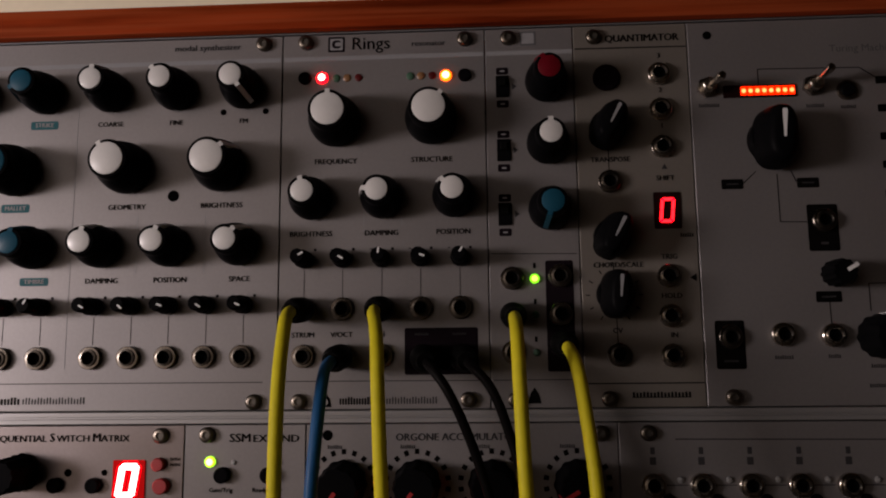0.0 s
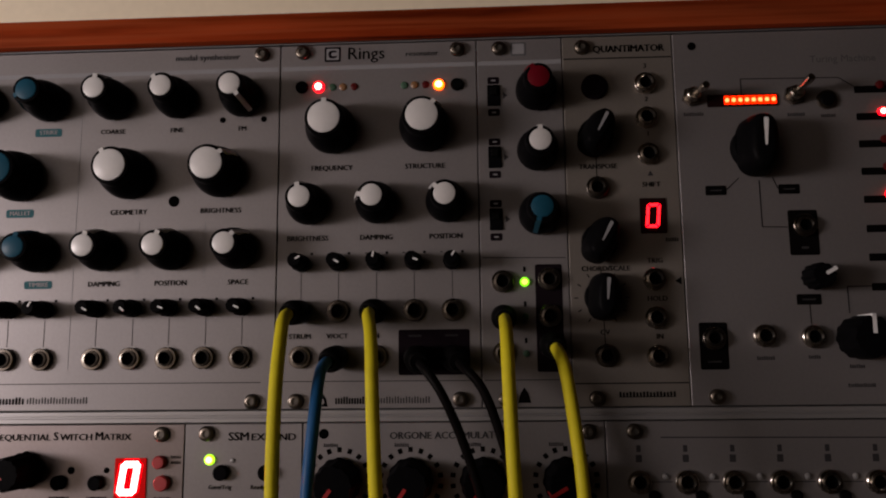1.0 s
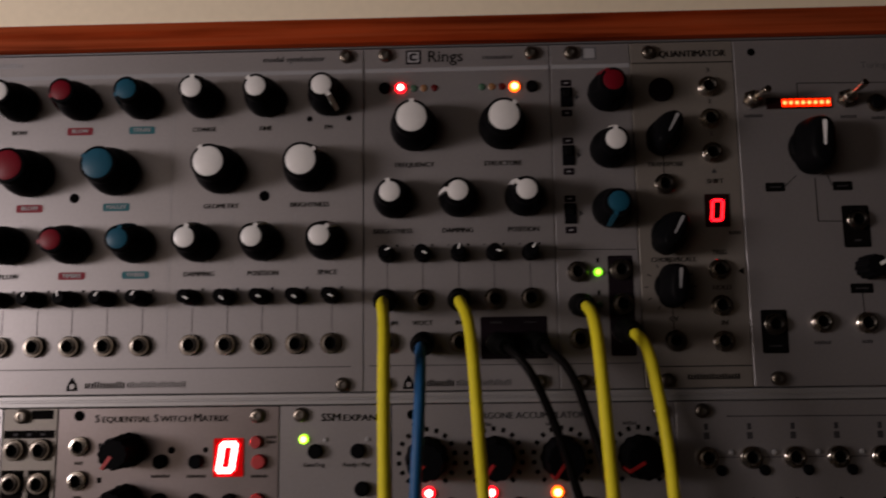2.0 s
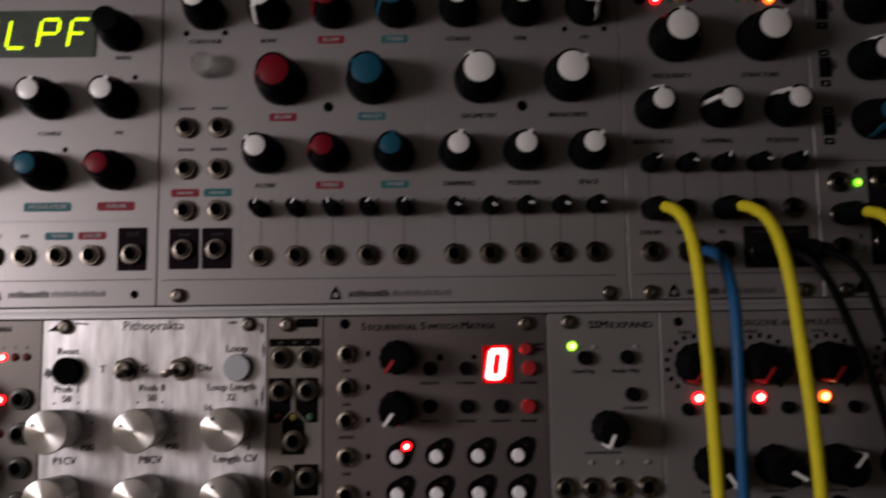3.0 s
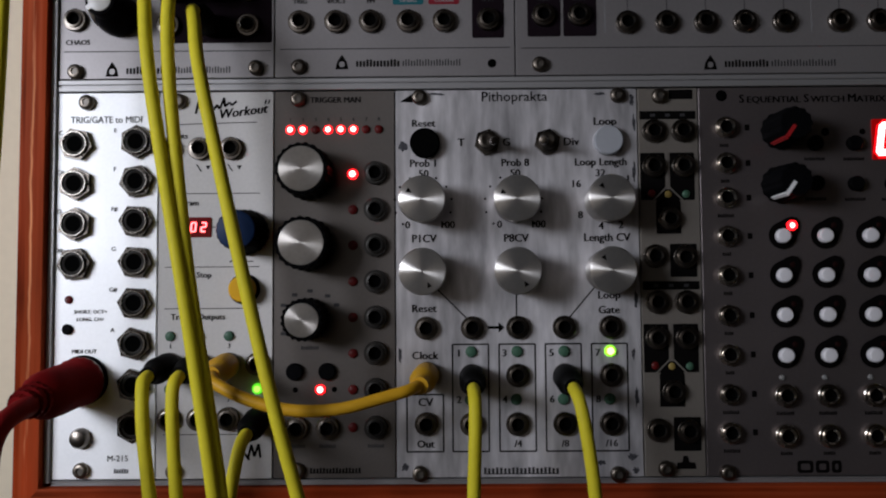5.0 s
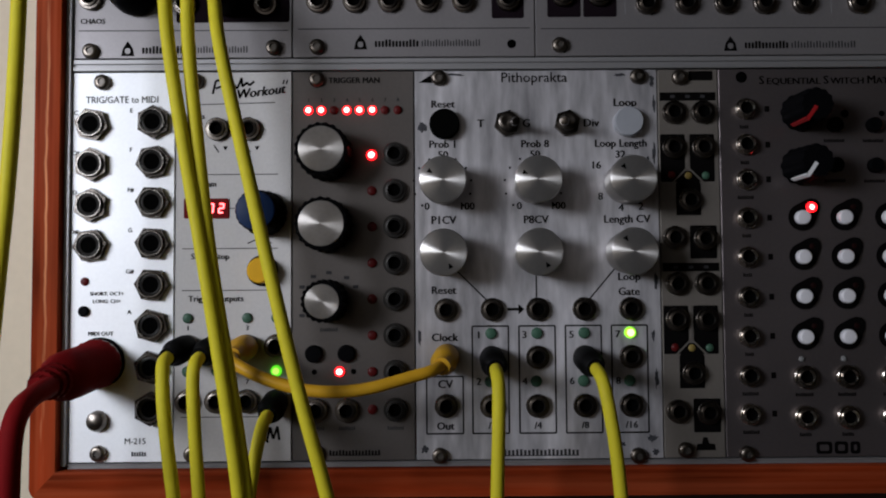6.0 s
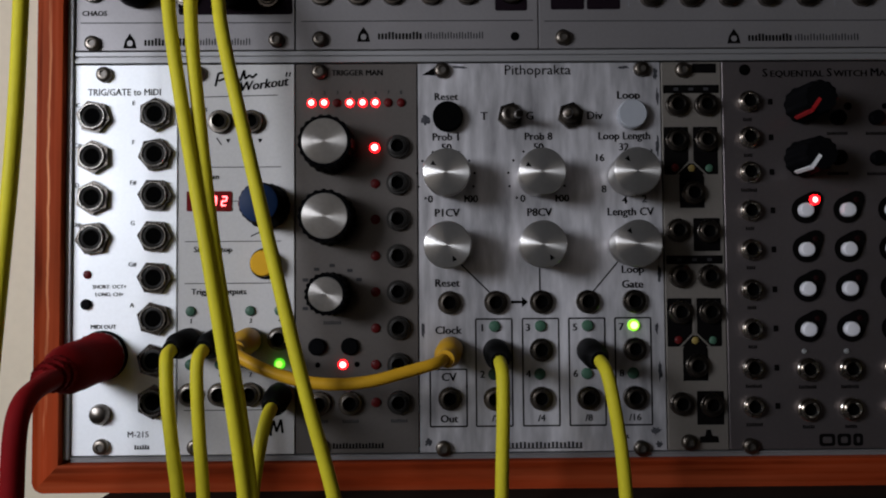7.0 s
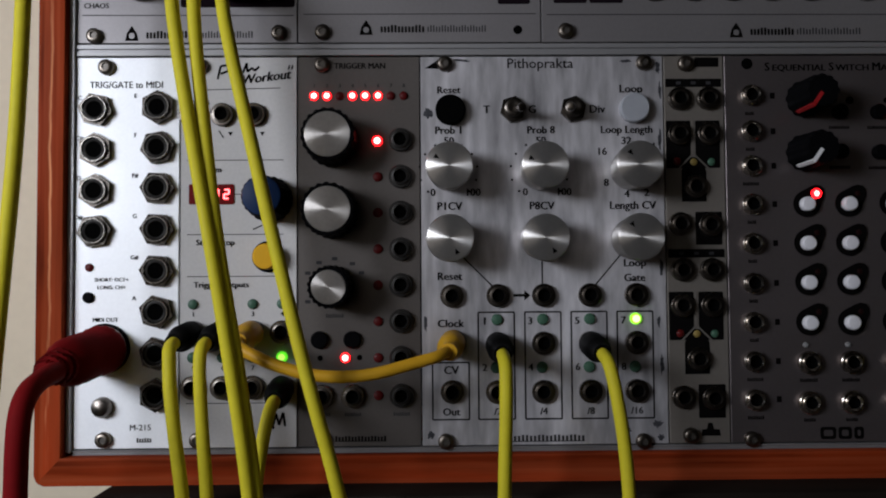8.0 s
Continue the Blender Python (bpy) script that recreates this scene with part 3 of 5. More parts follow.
IN_L, IN_R, IN_B, IN_T = X_IN, CASE_R + 2.0, Z_IN - 1.0, Z_TOP + 0.6


def corner(cx, cz, a0, a1):
    return [(cx + ROUND * math.cos(radians(a0 + (a1 - a0) * k / 4)), cz + ROUND * math.sin(radians(a0 + (a1 - a0) * k / 4))) for k in range(5)]


def board(name, outline, mat):
    """A mitred board of the case's front frame, its front edges eased."""
    bm = prism(bmesh.new(), outline, 95, -4.0)
    rim = [e for e in bm.edges if all(v.co.y < -3.9 for v in e.verts) and min(abs(e.verts[0].co.x - e.verts[1].co.x), abs(e.verts[0].co.z - e.verts[1].co.z)) < 3]
    bmesh.ops.bevel(bm, geom=rim, offset=0.5, segments=2, affect="EDGES", profile=0.5)
    return part(name, bm, mat, case)


L, RR, B, T = OUT_L + ROUND, OUT_R - ROUND, OUT_B + ROUND, OUT_T - ROUND
board("bottom_board", [(IN_R, IN_B), (IN_L, IN_B)] + corner(L, B, 225, 270) + corner(RR, B, 270, 315), M_WOOD)
board("top_board", [(IN_L, IN_T), (IN_R, IN_T)] + corner(RR, T, 45, 90) + corner(L, T, 90, 135), M_WOOD)
board("side_board", [(IN_L, IN_B), (IN_L, IN_T)] + corner(L, T, 135, 180) + corner(L, B, 180, 225), M_WOODV)
board("side_board", [(IN_R, IN_T), (IN_R, IN_B)] + corner(RR, B, 315, 360) + corner(RR, T, 0, 45), M_WOODV)
part("back_board", block(bmesh.new(), X_IN + 0.2, CASE_R + 1.8, 88, 94, Z_IN, Z_TOP), M_BOARD, case)
part("edge_strip", block(bmesh.new(), X_IN + 0.1, X_IN + 2.0, -1.2, 8, Z_IN, Z_TOP, 0.2), M_RAIL, case, "aluminium end strip")


def rail(z0, z1, y=0.6):
    """An extruded rail with a groove along its face."""
    bm = bmesh.new()
    mid = (z0 + z1) / 2
    block(bm, X_IN + 2.2, CASE_R + 1.5, y, 10, z0, mid - 0.35, 0.15)
    block(bm, X_IN + 2.2, CASE_R + 1.5, y + 0.6, 10, mid - 0.3, mid + 0.3)
    block(bm, X_IN + 2.2, CASE_R + 1.5, y, 10, mid + 0.35, z1, 0.15)
    part("rail", bm, M_RAIL, case)


rail(ROW_LOW + PANEL_H - 3.5 + 0.5, ROW_TOP - 3.5 - 0.5, -0.4)
rail(Z_IN - 0.9, ROW_LOW - 3.5 - 0.4, -0.6)
rail(ROW_TOP + TOP_H - 3.5 + 0.2, Z_TOP + 0.5, -0.6)
part("inner_strip", block(bmesh.new(), X_IN + 2.2, CASE_R + 1.5, 3, 12, ROW_LOW + PANEL_H - 3.5 - 8, ROW_TOP - 3.5 + 8), M_BOARD, case)


def logo(m, x, z, w1=17, w2=22, s=1.0):
    """A maker's mark as plain shapes: a small figure and two bars."""
    part("printed_mark", prism(bmesh.new(), [(x - 2.2, z - 2.2), (x + 2.2, z - 2.2), (x + 1.6, z + 0.4), (x, z + 2.8), (x - 1.6, z + 0.4)], 0.0, -0.1), M_INK, m)
    plate(m, x - 0.9, x + 0.9, z - 1.5, z + 0.4, M_SILVER, 0.7, "printed_mark", -0.16)
    for n, start, width, tall, ink in ((13, x + 4.6, w1, 2.0, M_INK), (21, x + 5.2 + w1, w2, 1.8, M_INKG)):
        step = width / n
        for k in range(n):
            high = 0.5 if (k * k + n) % 7 in (1, 4) else 0.0
            bar(m, start + step * (k + 0.5), z - 0.4 + high / 2, step * (0.62 if ink == M_INK else 0.42), tall + high, ink)


def title_band(m, x0, x1, z0=120.3, z1=121.9):
    plate(m, x0, x1, z0, z1, M_BAND, 0.1, "printed_band", -0.06)


# ---- upper row: pattern generator ----
def pattern_module():
    m = module("silver drum pattern module with white and blue knobs", 0, 1, 8.2, 81.3, M_SILVER)
    screw(m, 14.3, 2.3), screw(m, 75.2, 3.2), screw(m, 14.4, 126.9), screw(m, 75.2, 126.9)
    stroke(m, 10, 9.4, 80, 9.2, 0.3, M_INKG)
    logo(m, 26.4, 3.0, 15, 20)
    title_band(m, 9, 81)
    for x in (52.9, 63.7, 74.6):
        jack(m, x, 41.4)
        lamp(m, x, 51.3, M_LEDOFF_G, 1.4, 1.2)
        bar(m, x - 3.6, 51.2, 1.4, 1.2, M_INKG)
    plate(m, 42.5, 80.4, 12.0, 35.6, M_PLATE, 0.8)
    for x, z in ((45.5, 30.5), (58.8, 30.5), (72.7, 29.9), (45.5, 18.0), (58.8, 18.0), (72.5, 17.7)):
        jack(m, x, z)
    for z, a in ((42.0, -60), (21.8, -125)):
        knob(m, 28.8, z, "small", M_CAPW, a)
    jack(m, 14.0, 20.0), jack(m, 14.0, 41.5)
    words(m, "CHAOS", 14.6, 12.5, 1.7, M_INK)
    words(m, "MAP Y", 15.2, 33.8, 1.7, M_INK)
    knob(m, 75.0, 64.5, "small", M_CAPB, -30)
    knob(m, 33.0, 64.5, "small", M_CAPW, 20)
    stroke(m, 20, 20, 27, 20, 0.25, M_INKG)


pattern_module()


# ---- upper row: oscillator with a display ----
GLYPHS = {"Z": [(0, 1, 1, 1), (1, 1, 0, 0), (0, 0, 1, 0)], "L": [(0, 1, 0, 0), (0, 0, 1, 0)], "P": [(0, 0, 0, 1), (0, 1, 1, 1), (1, 1, 1, 0.5), (1, 0.5, 0, 0.5)], "F": [(0, 0, 0, 1), (0, 1, 1, 1), (0, 0.5, 0.8, 0.5)]}


def glyph(m, char, x, z, w, h):
    for x0, z0, x1, z1 in GLYPHS[char]:
        ends = []
        for px, pz in ((x0, z0), (x1, z1)):
            ends.append((x + (px - 0.5) * w + (pz - 0.5) * h * 0.16, z + (pz - 0.5) * h))
        (ax, az), (bx, bz) = ends
        length = math.hypot(bx - ax, bz - az)
        ux, uz = (bx - ax) / length, (bz - az) / length
        s, e, t = 0.35, length - 0.35, 0.55
        pts = [(s, 0), (s + t, t), (e - t, t), (e, 0), (e - t, -t), (s + t, -t)]
        part("display_segment", prism(bmesh.new(), [(ax + ux * p - uz * q, az + uz * p + ux * q) for p, q in pts], -0.6, -0.75), G_LCD, m)


def oscillator_module():
    m = module("silver oscillator module with a green four-letter display", 16, 1, 0, 81.28, M_SILVER)
    screw(m, 8.4, 3.4), screw(m, 7.6, 126.8), screw(m, 73.6, 126.8), dot(m, 73.4, 4.2, 1.5)
    stroke(m, 2, 9.6, 79.5, 9.6, 0.3, M_INKG)
    title_band(m, 0.5, 80.8)
    logo(m, 22.8, 4.8, 15, 20)
    w = window_frame(m, 9.5, 56.0, 93.8, 112.0, M_LCD, 0.6)
    for char, x in zip("ZLPF", (15.5, 27.0, 38.6, 50.0)):
        glyph(w, char, x, 102.9, 6.8, 11.0)
    knob(m, 66.0, 103.0, "small", None, 0)
    bar(m, 66.7, 93.4, 6, 1.5, M_INK)
    for x, a, t in ((14.2, -15, "FINE"), (39.6, 10, "COARSE"), (65.4, 25, "FM")):
        knob(m, x, 77.2, "small", M_CAPW, a)
        words(m, t, x + 0.6, 64.4, 1.6, M_INKG)
    for x, cap, a, t, c, wd in ((14.2, M_CAPB, -60, "TIMBRE", M_TEAL, 12.5), (39.6, M_CAPB, -60, "MODULATION", M_TEAL, 17.5), (64.8, M_CAPR, -90, "COLOR", M_RED, 14)):
        knob(m, x, 50.4, "small", cap, a)
        plate(m, x + 0.9 - wd / 2, x + 0.9 + wd / 2, 35.2, 38.5, c, 0.8)
        words(m, t, x + 0.9, 36.85, 1.5, M_BAND, squeeze=0.95, y=-0.2)
    for x, t in ((8.6, "TRIG"), (20.8, "V/OCT"), (32.5, "FM")):
        jack(m, x, 18.7)
        words(m, t, x, 25.9, 1.5, M_INK)
    for x, c, t in ((45.2, M_TEAL, "TIMBRE"), (57.3, M_RED, "COLOR")):
        jack(m, x, 18.7)
        plate(m, x - 5.2, x + 5.2, 24.6, 27.4, c, 0.7)
        words(m, t, x, 26.0, 1.3, M_BAND, y=-0.2)
    plate(m, 66.8, 77.6, 12.9, 28.8, M_PLATE, 0.7)
    words(m, "OUT", 72.2, 26.2, 1.5, M_INKG, y=-0.2)
    jack(m, 72.2, 19.0)
    dot(m, 71.4, 85.7, 1.0), dot(m, 46.2, 58.3, 1.0)
    stroke(m, 2, 31.5, 79.5, 31.5, 0.25, M_BAND)


oscillator_module()


# ---- upper row: the wide physical modelling voice ----
def voice_module():
    m = module("wide silver voice module with red, blue and white knobs", 32, 1, 0, 34 * HP, M_SILVER)
    for x, z in ((9.2, 126.5), (8.1, 3.6), (165.9, 126.9), (165.2, 2.6)):
        screw(m, x, z)
    title_band(m, 0.5, 172.0)
    stroke(m, 2, 9.3, 168, 9.0, 0.3, M_INKG)
    plate(m, 16.4, 20.6, 124.2, 128.0, M_INKG, 0.3)
    bar(m, 30.5, 126.2, 18, 2.2, M_BAND)
    words(m, "modal synthesizer", 145.6, 126.4, 2.1, M_INKG, squeeze=1.08)
    logo(m, 65.5, 3.6, 15, 22)
    row = ((16.2, M_CAPW, -45), (40.0, M_CAPW, -150), (63.6, M_CAPR, -120), (87.6, M_CAPB, -120), (111.6, M_CAPW, 5), (135.2, M_CAPW, -40), (159.2, M_CAPW, 145))
    names = ("CONTOUR", "BOW", "BLOW", "STRIKE", "COARSE", "FINE", "FM")
    for (x, cap, a), t in zip(row, names):
        knob(m, x, 111.0, "small", cap, a)
        if cap in (M_CAPR, M_CAPB):
            plate(m, x - 5.0, x + 5.0, 98.0, 101.0, M_RED if cap == M_CAPR else M_TEAL, 0.7)
            words(m, t, x, 99.5, 1.5, M_BAND, y=-0.2)
        else:
            words(m, t, x, 99.2, 1.7, M_INK)
    for x in (9.0, 23.6, 152.0, 167.0):
        dot(m, x, 102.6, 1.1)
    for x, cap, a, t, c in ((45.2, M_CAPR, -100, "BLOW", M_RED), (78.4, M_CAPB, -60, "MALLET", M_TEAL), (118.6, M_CAPW, -30, "GEOMETRY", None), (152.0, M_CAPW, 50, "BRIGHTNESS", None)):
        knob(m, x, 83.3, "big", cap, a)
        if c:
            plate(m, x - 4.6, x + 5.6, 68.2, 71.2, c, 0.7)
            words(m, t, x + 0.5, 69.7, 1.5, M_BAND, y=-0.2)
        else:
            words(m, t, x + 0.2, 69.3, 1.8, M_INK)
    dot(m, 62.7, 73.4, 1.9), dot(m, 135.2, 73.0, 2.0)
    b = button(m, 16.5, 89.0, 4.2, 7.0, M_CLEAR)
    for x, cap, a, t, c in ((39.0, M_CAPW, -45, "FLOW", None), (62.7, M_CAPR, -100, "TIMBRE", M_RED), (86.8, M_CAPB, 10, "TIMBRE", M_TEAL), (110.8, M_CAPW, 10, "DAMPING", None), (134.8, M_CAPW, 20, "POSITION", None), (158.8, M_CAPW, 40, "SPACE", None)):
        knob(m, x, 55.8, "small", cap, a)
        if c:
            plate(m, x - 4.6, x + 5.6, 42.4, 45.2, c, 0.7)
            words(m, t, x + 0.5, 43.8, 1.5, M_BAND, y=-0.2)
        else:
            words(m, t, x + 0.3, 43.7, 1.8, M_INK)
    for k, x in enumerate((38.0, 51.2, 64.3, 77.4, 90.6, 109.2, 122.3, 135.2, 148.2, 161.0)):
        trimmer(m, x, 34.9, (10, 20, -10, 35, 30, 120, 130, 110, 125, 115)[k])
        stroke(m, x, 22.0, x, 31.5, 0.22, M_INKG)
        jack(m, x - 0.3, 17.6)
        bar(m, x - 3.6, 38.0, 0.9, 0.3, M_INK), bar(m, x + 3.6, 38.0, 0.9, 0.9, M_INK)
    stroke(m, 99.8, 14, 99.8, 119, 0.2, M_BAND)
    stroke(m, 30.4, 14, 30.4, 60, 0.2, M_BAND)
    for x in (122.9, 146.8):
        stroke(m, x, 46, x, 66, 0.2, M_BAND)
    for x in (9.8, 21.9):
        for z in (65.9, 50.3, 34.8):
            jack(m, x, z)
        for z in (73.4, 57.8):
            bar(m, x, z, 6.0, 1.2, M_INKG)
        plate(m, x - 5.2, x + 5.2, 40.0, 43.0, M_RED if x < 15 else M_TEAL, 0.7)
        bar(m, x, 41.5, 6.0, 1.0, M_BAND, y=-0.18)
        plate(m, x - 5.6, x + 5.6, 13.2, 28.3, M_PLATE, 0.7)
        bar(m, x, 26.0, 4.4, 0.8, M_INKG, y=-0.18)
        jack(m, x - 0.3, 20.4)


voice_module()


# ---- upper row: resonator ----
def resonator_module():
    m = module("silver resonator module with white-capped knobs and lit lamps", 66, 1, 0, 14 * HP, M_SILVER)
    for x, z in ((8.2, 127.0), (64.1, 126.6), (7.6, 2.6), (63.6, 2.8)):
        screw(m, x, z)
    title_band(m, 0.5, 70.6)
    stroke(m, 2, 9.2, 69, 9.0, 0.3, M_INKG)
    plate(m, 16.1, 22.0, 123.4, 129.0, M_PLATE, 0.4)
    plate(m, 16.8, 21.3, 124.1, 128.3, M_BAND, 0.3, y=-0.16)
    plate(m, 17.5, 20.8, 124.7, 127.7, M_PLATE, 1.2, y=-0.22)
    plate(m, 18.6, 20.9, 125.5, 126.9, M_BAND, 0.5, y=-0.28)
    words(m, "Rings", 31.2, 126.1, 4.5, M_INK, bold=0.012)
    words(m, "resonator", 51.4, 125.6, 1.9, M_INKG, squeeze=1.08)
    logo(m, 16.4, 2.9, 12, 20)
    button(m, 8.0, 114.0, 2.3, 1.2, M_BLACK), button(m, 64.0, 113.5, 2.3, 1.2, M_BLACK)
    lamp(m, 14.1, 114.0, G_RED, 2.0, 1.2), lamp(m, 57.5, 113.6, G_ORANGE, 2.0, 1.2)
    for x, c in ((19.1, M_LEDOFF_G), (22.9, M_LEDOFF_O), (27.0, M_LEDOFF_R), (45.1, M_LEDOFF_G), (48.8, M_LEDOFF_O), (52.7, M_LEDOFF_R)):
        lamp(m, x, 113.8, c, 1.4, 0.5)
    for x, t, a in ((19.2, "FREQUENCY", 0), (52.4, "STRUCTURE", 40)):
        knob(m, x, 98.2, "big", M_CAPW, a)
        words(m, t, x - 0.1, 83.8, 1.8, M_INK)
    for x, t, a in ((11.2, "BRIGHTNESS", -10), (35.4, "DAMPING", -85), (59.8, "POSITION", -50)):
        knob(m, x, 71.0, "small", M_CAPW, a)
        words(m, t, x - 0.4, 58.6, 1.8, M_INK)
    for k, x in enumerate((8.8, 21.9, 35.2, 48.3, 61.5)):
        trimmer(m, x, 49.8, (60, 120, 10, 110, 30)[k])
        stroke(m, x, 37.0, x, 46.5, 0.22, M_INKG)
        jack(m, x, 33.0)
        bar(m, x - 3.6, 53.2, 0.9, 0.3, M_INK), bar(m, x + 3.6, 53.2, 0.9, 0.9, M_INK)
    for x, t in ((8.9, "STRUM"), (21.9, "V/OCT"), (35.2, "IN")):
        jack(m, x, 17.4)
        words(m, t, x - 0.3, 24.4, 1.7, M_INK)
    plate(m, 42.8, 67.2, 11.0, 26.4, M_PLATE, 0.7)
    for x in (48.5, 61.0):
        jack(m, x, 17.0)
        bar(m, x, 24.3, 4.6, 0.8, M_INKG, y=-0.18)
    for x in (29, 42):
        stroke(m, x, 61, x, 76, 0.2, M_BAND)


resonator_module()


# ---- upper row: narrow mixer ----
def mixer_module():
    m = module("narrow silver mixer module with three slide switches", 80, 1, 0, 6 * HP, M_SILVER)
    screw(m, 8.0, 126.4), screw(m, 8.0, 2.6)
    title_band(m, 0.5, 30.2)
    plate(m, 12.2, 17.8, 123.6, 128.8, M_INKF, 0.5)
    plate(m, 12.9, 17.1, 124.3, 128.1, M_BAND, 0.4, y=-0.16)
    part("printed_mark", prism(bmesh.new(), [(12, 1.4), (16.4, 1.4), (15.6, 4.5), (14.2, 6.6), (12.8, 4.5)], 0.0, -0.1), M_INK, m)
    for z, cap, kz, a in ((109.0, M_CAPR, 110.4, -30), (86.4, M_CAPW, 88.6, 0), (64.2, M_CAPB, 66.0, -165)):
        s = shared("slide_switch", ("slide",), lambda bm: block(bm, -2.3, 2.3, -0.6, 0.0, -3.9, 3.9, 0.2), M_BLACK, m, "", (5.9, 0, z))
        shared("slider", ("slider",), lambda bm: block(bm, -1.2, 1.2, -2.0, -0.5, -0.2, 2.6, 0.2), M_RUBBER, s)
        for dz in (5.6, -6.2):
            plate(m, 3.8, 8.0, z + dz - 1.3, z + dz + 1.3, M_PLATE, 0.6)
            bar(m, 5.9, z + dz, 1.6, 0.5, M_BAND, y=-0.16)
        knob(m, 20.8, kz, "small", cap, a)
        part("printed_mark", prism(bmesh.new(), [(9.2, z - 1.2), (10.8, z), (9.2, z + 1.2)], 0.0, -0.1), M_INKG, m)
    stroke(m, 1.0, 50.8, 29.4, 50.4, 0.3, M_INKG)
    stroke(m, 1.0, 9.0, 29.4, 9.0, 0.3, M_INKG)
    for z, g in ((42.4, G_GREEN), (30.4, M_LEDOFF_G), (18.0, M_LEDOFF_G)):
        jack(m, 7.6, z)
        lamp(m, 15.2, z - 0.2, g, 1.6 if g == G_GREEN else 1.2, 1.2)
        bar(m, 15.2, z + 4.2, 0.9, 1.8, M_INK)
    plate(m, 18.8, 28.0, 11.6, 48.2, M_PLATE, 0.7)
    for z in (43.0, 30.4, 20.4):
        jack(m, 23.5, z)


mixer_module()


# ---- upper row: quantiser ----
def quantiser_module():
    m = module("grey chord quantiser module with a red digit", 86, 1, 0, 8 * HP - 1.7, M_BEIGE)
    screw(m, 7.0, 125.8), screw(m, 7.8, 2.7)
    words(m, "QUANTIMATOR", 23.4, 125.0, 2.5, M_INK, squeeze=0.95)
    stroke(m, 0.6, 121.8, 38.6, 121.6, 0.4)
    stroke(m, 0.6, 7.6, 38.6, 7.6, 0.4)
    bar(m, 24.6, 3.8, 19, 2.0)
    button(m, 10.9, 111.0, 4.6, 1.6, M_PLATE)
    for z, a in ((92.6, 28), (55.4, 28)):
        bar_knob(m, 10.5, z, 1.0, a, M_BAND)
    bar_knob(m, 10.8, 36.4, 1.0, 5, M_BAND)
    for k in range(11):
        a = radians(-150 + 30 * k)
        stroke(m, 10.8 + 8.0 * math.sin(a), 36.4 + 8.0 * math.cos(a), 10.8 + 9.4 * math.sin(a), 36.4 + 9.4 * math.cos(a), 0.35)
    stroke(m, 10.7, 86.0, 10.7, 76.0, 0.3), stroke(m, 11.2, 30.0, 11.4, 18, 0.3)
    for z in (111.8, 99.3, 86.2, 42.4, 29.3, 16.4):
        jack(m, 28.7, z, mat=M_NICKEL_LIT)
    jack(m, 10.6, 74.6), jack(m, 11.5, 16.8)
    for t, x, z in (("3", 29, 118.4), ("2", 29, 106.2), ("1", 29, 93.6), ("SHIFT", 29.2, 75.4), ("TRANSPOSE", 11.2, 82.2), ("CHORD/SCALE", 12.4, 46.3), ("TRIG", 29.2, 48.8), ("HOLD", 29.4, 35.8), ("IN", 29.6, 23.0), ("CV", 11.3, 24.6)):
        words(m, t, x, z, 1.7, M_INK)
    bar(m, 35.4, 56.0, 4.5, 1.4)
    part("printed_mark", prism(bmesh.new(), [(35.6, 41.8), (37.8, 40.5), (37.8, 43.1)], 0.0, -0.1), M_INK, m)
    part("printed_mark", prism(bmesh.new(), [(28.2, 78.6), (30.2, 78.6), (29.2, 80.4)], 0.0, -0.1), M_INKG, m)
    w = window_frame(m, 24.9, 33.9, 58.2, 70.6, M_SMOKE, 0.3)
    digit(w, "0", 29.3, 64.4, 7.4, G_SEG, 0.1, 0.13)


quantiser_module()


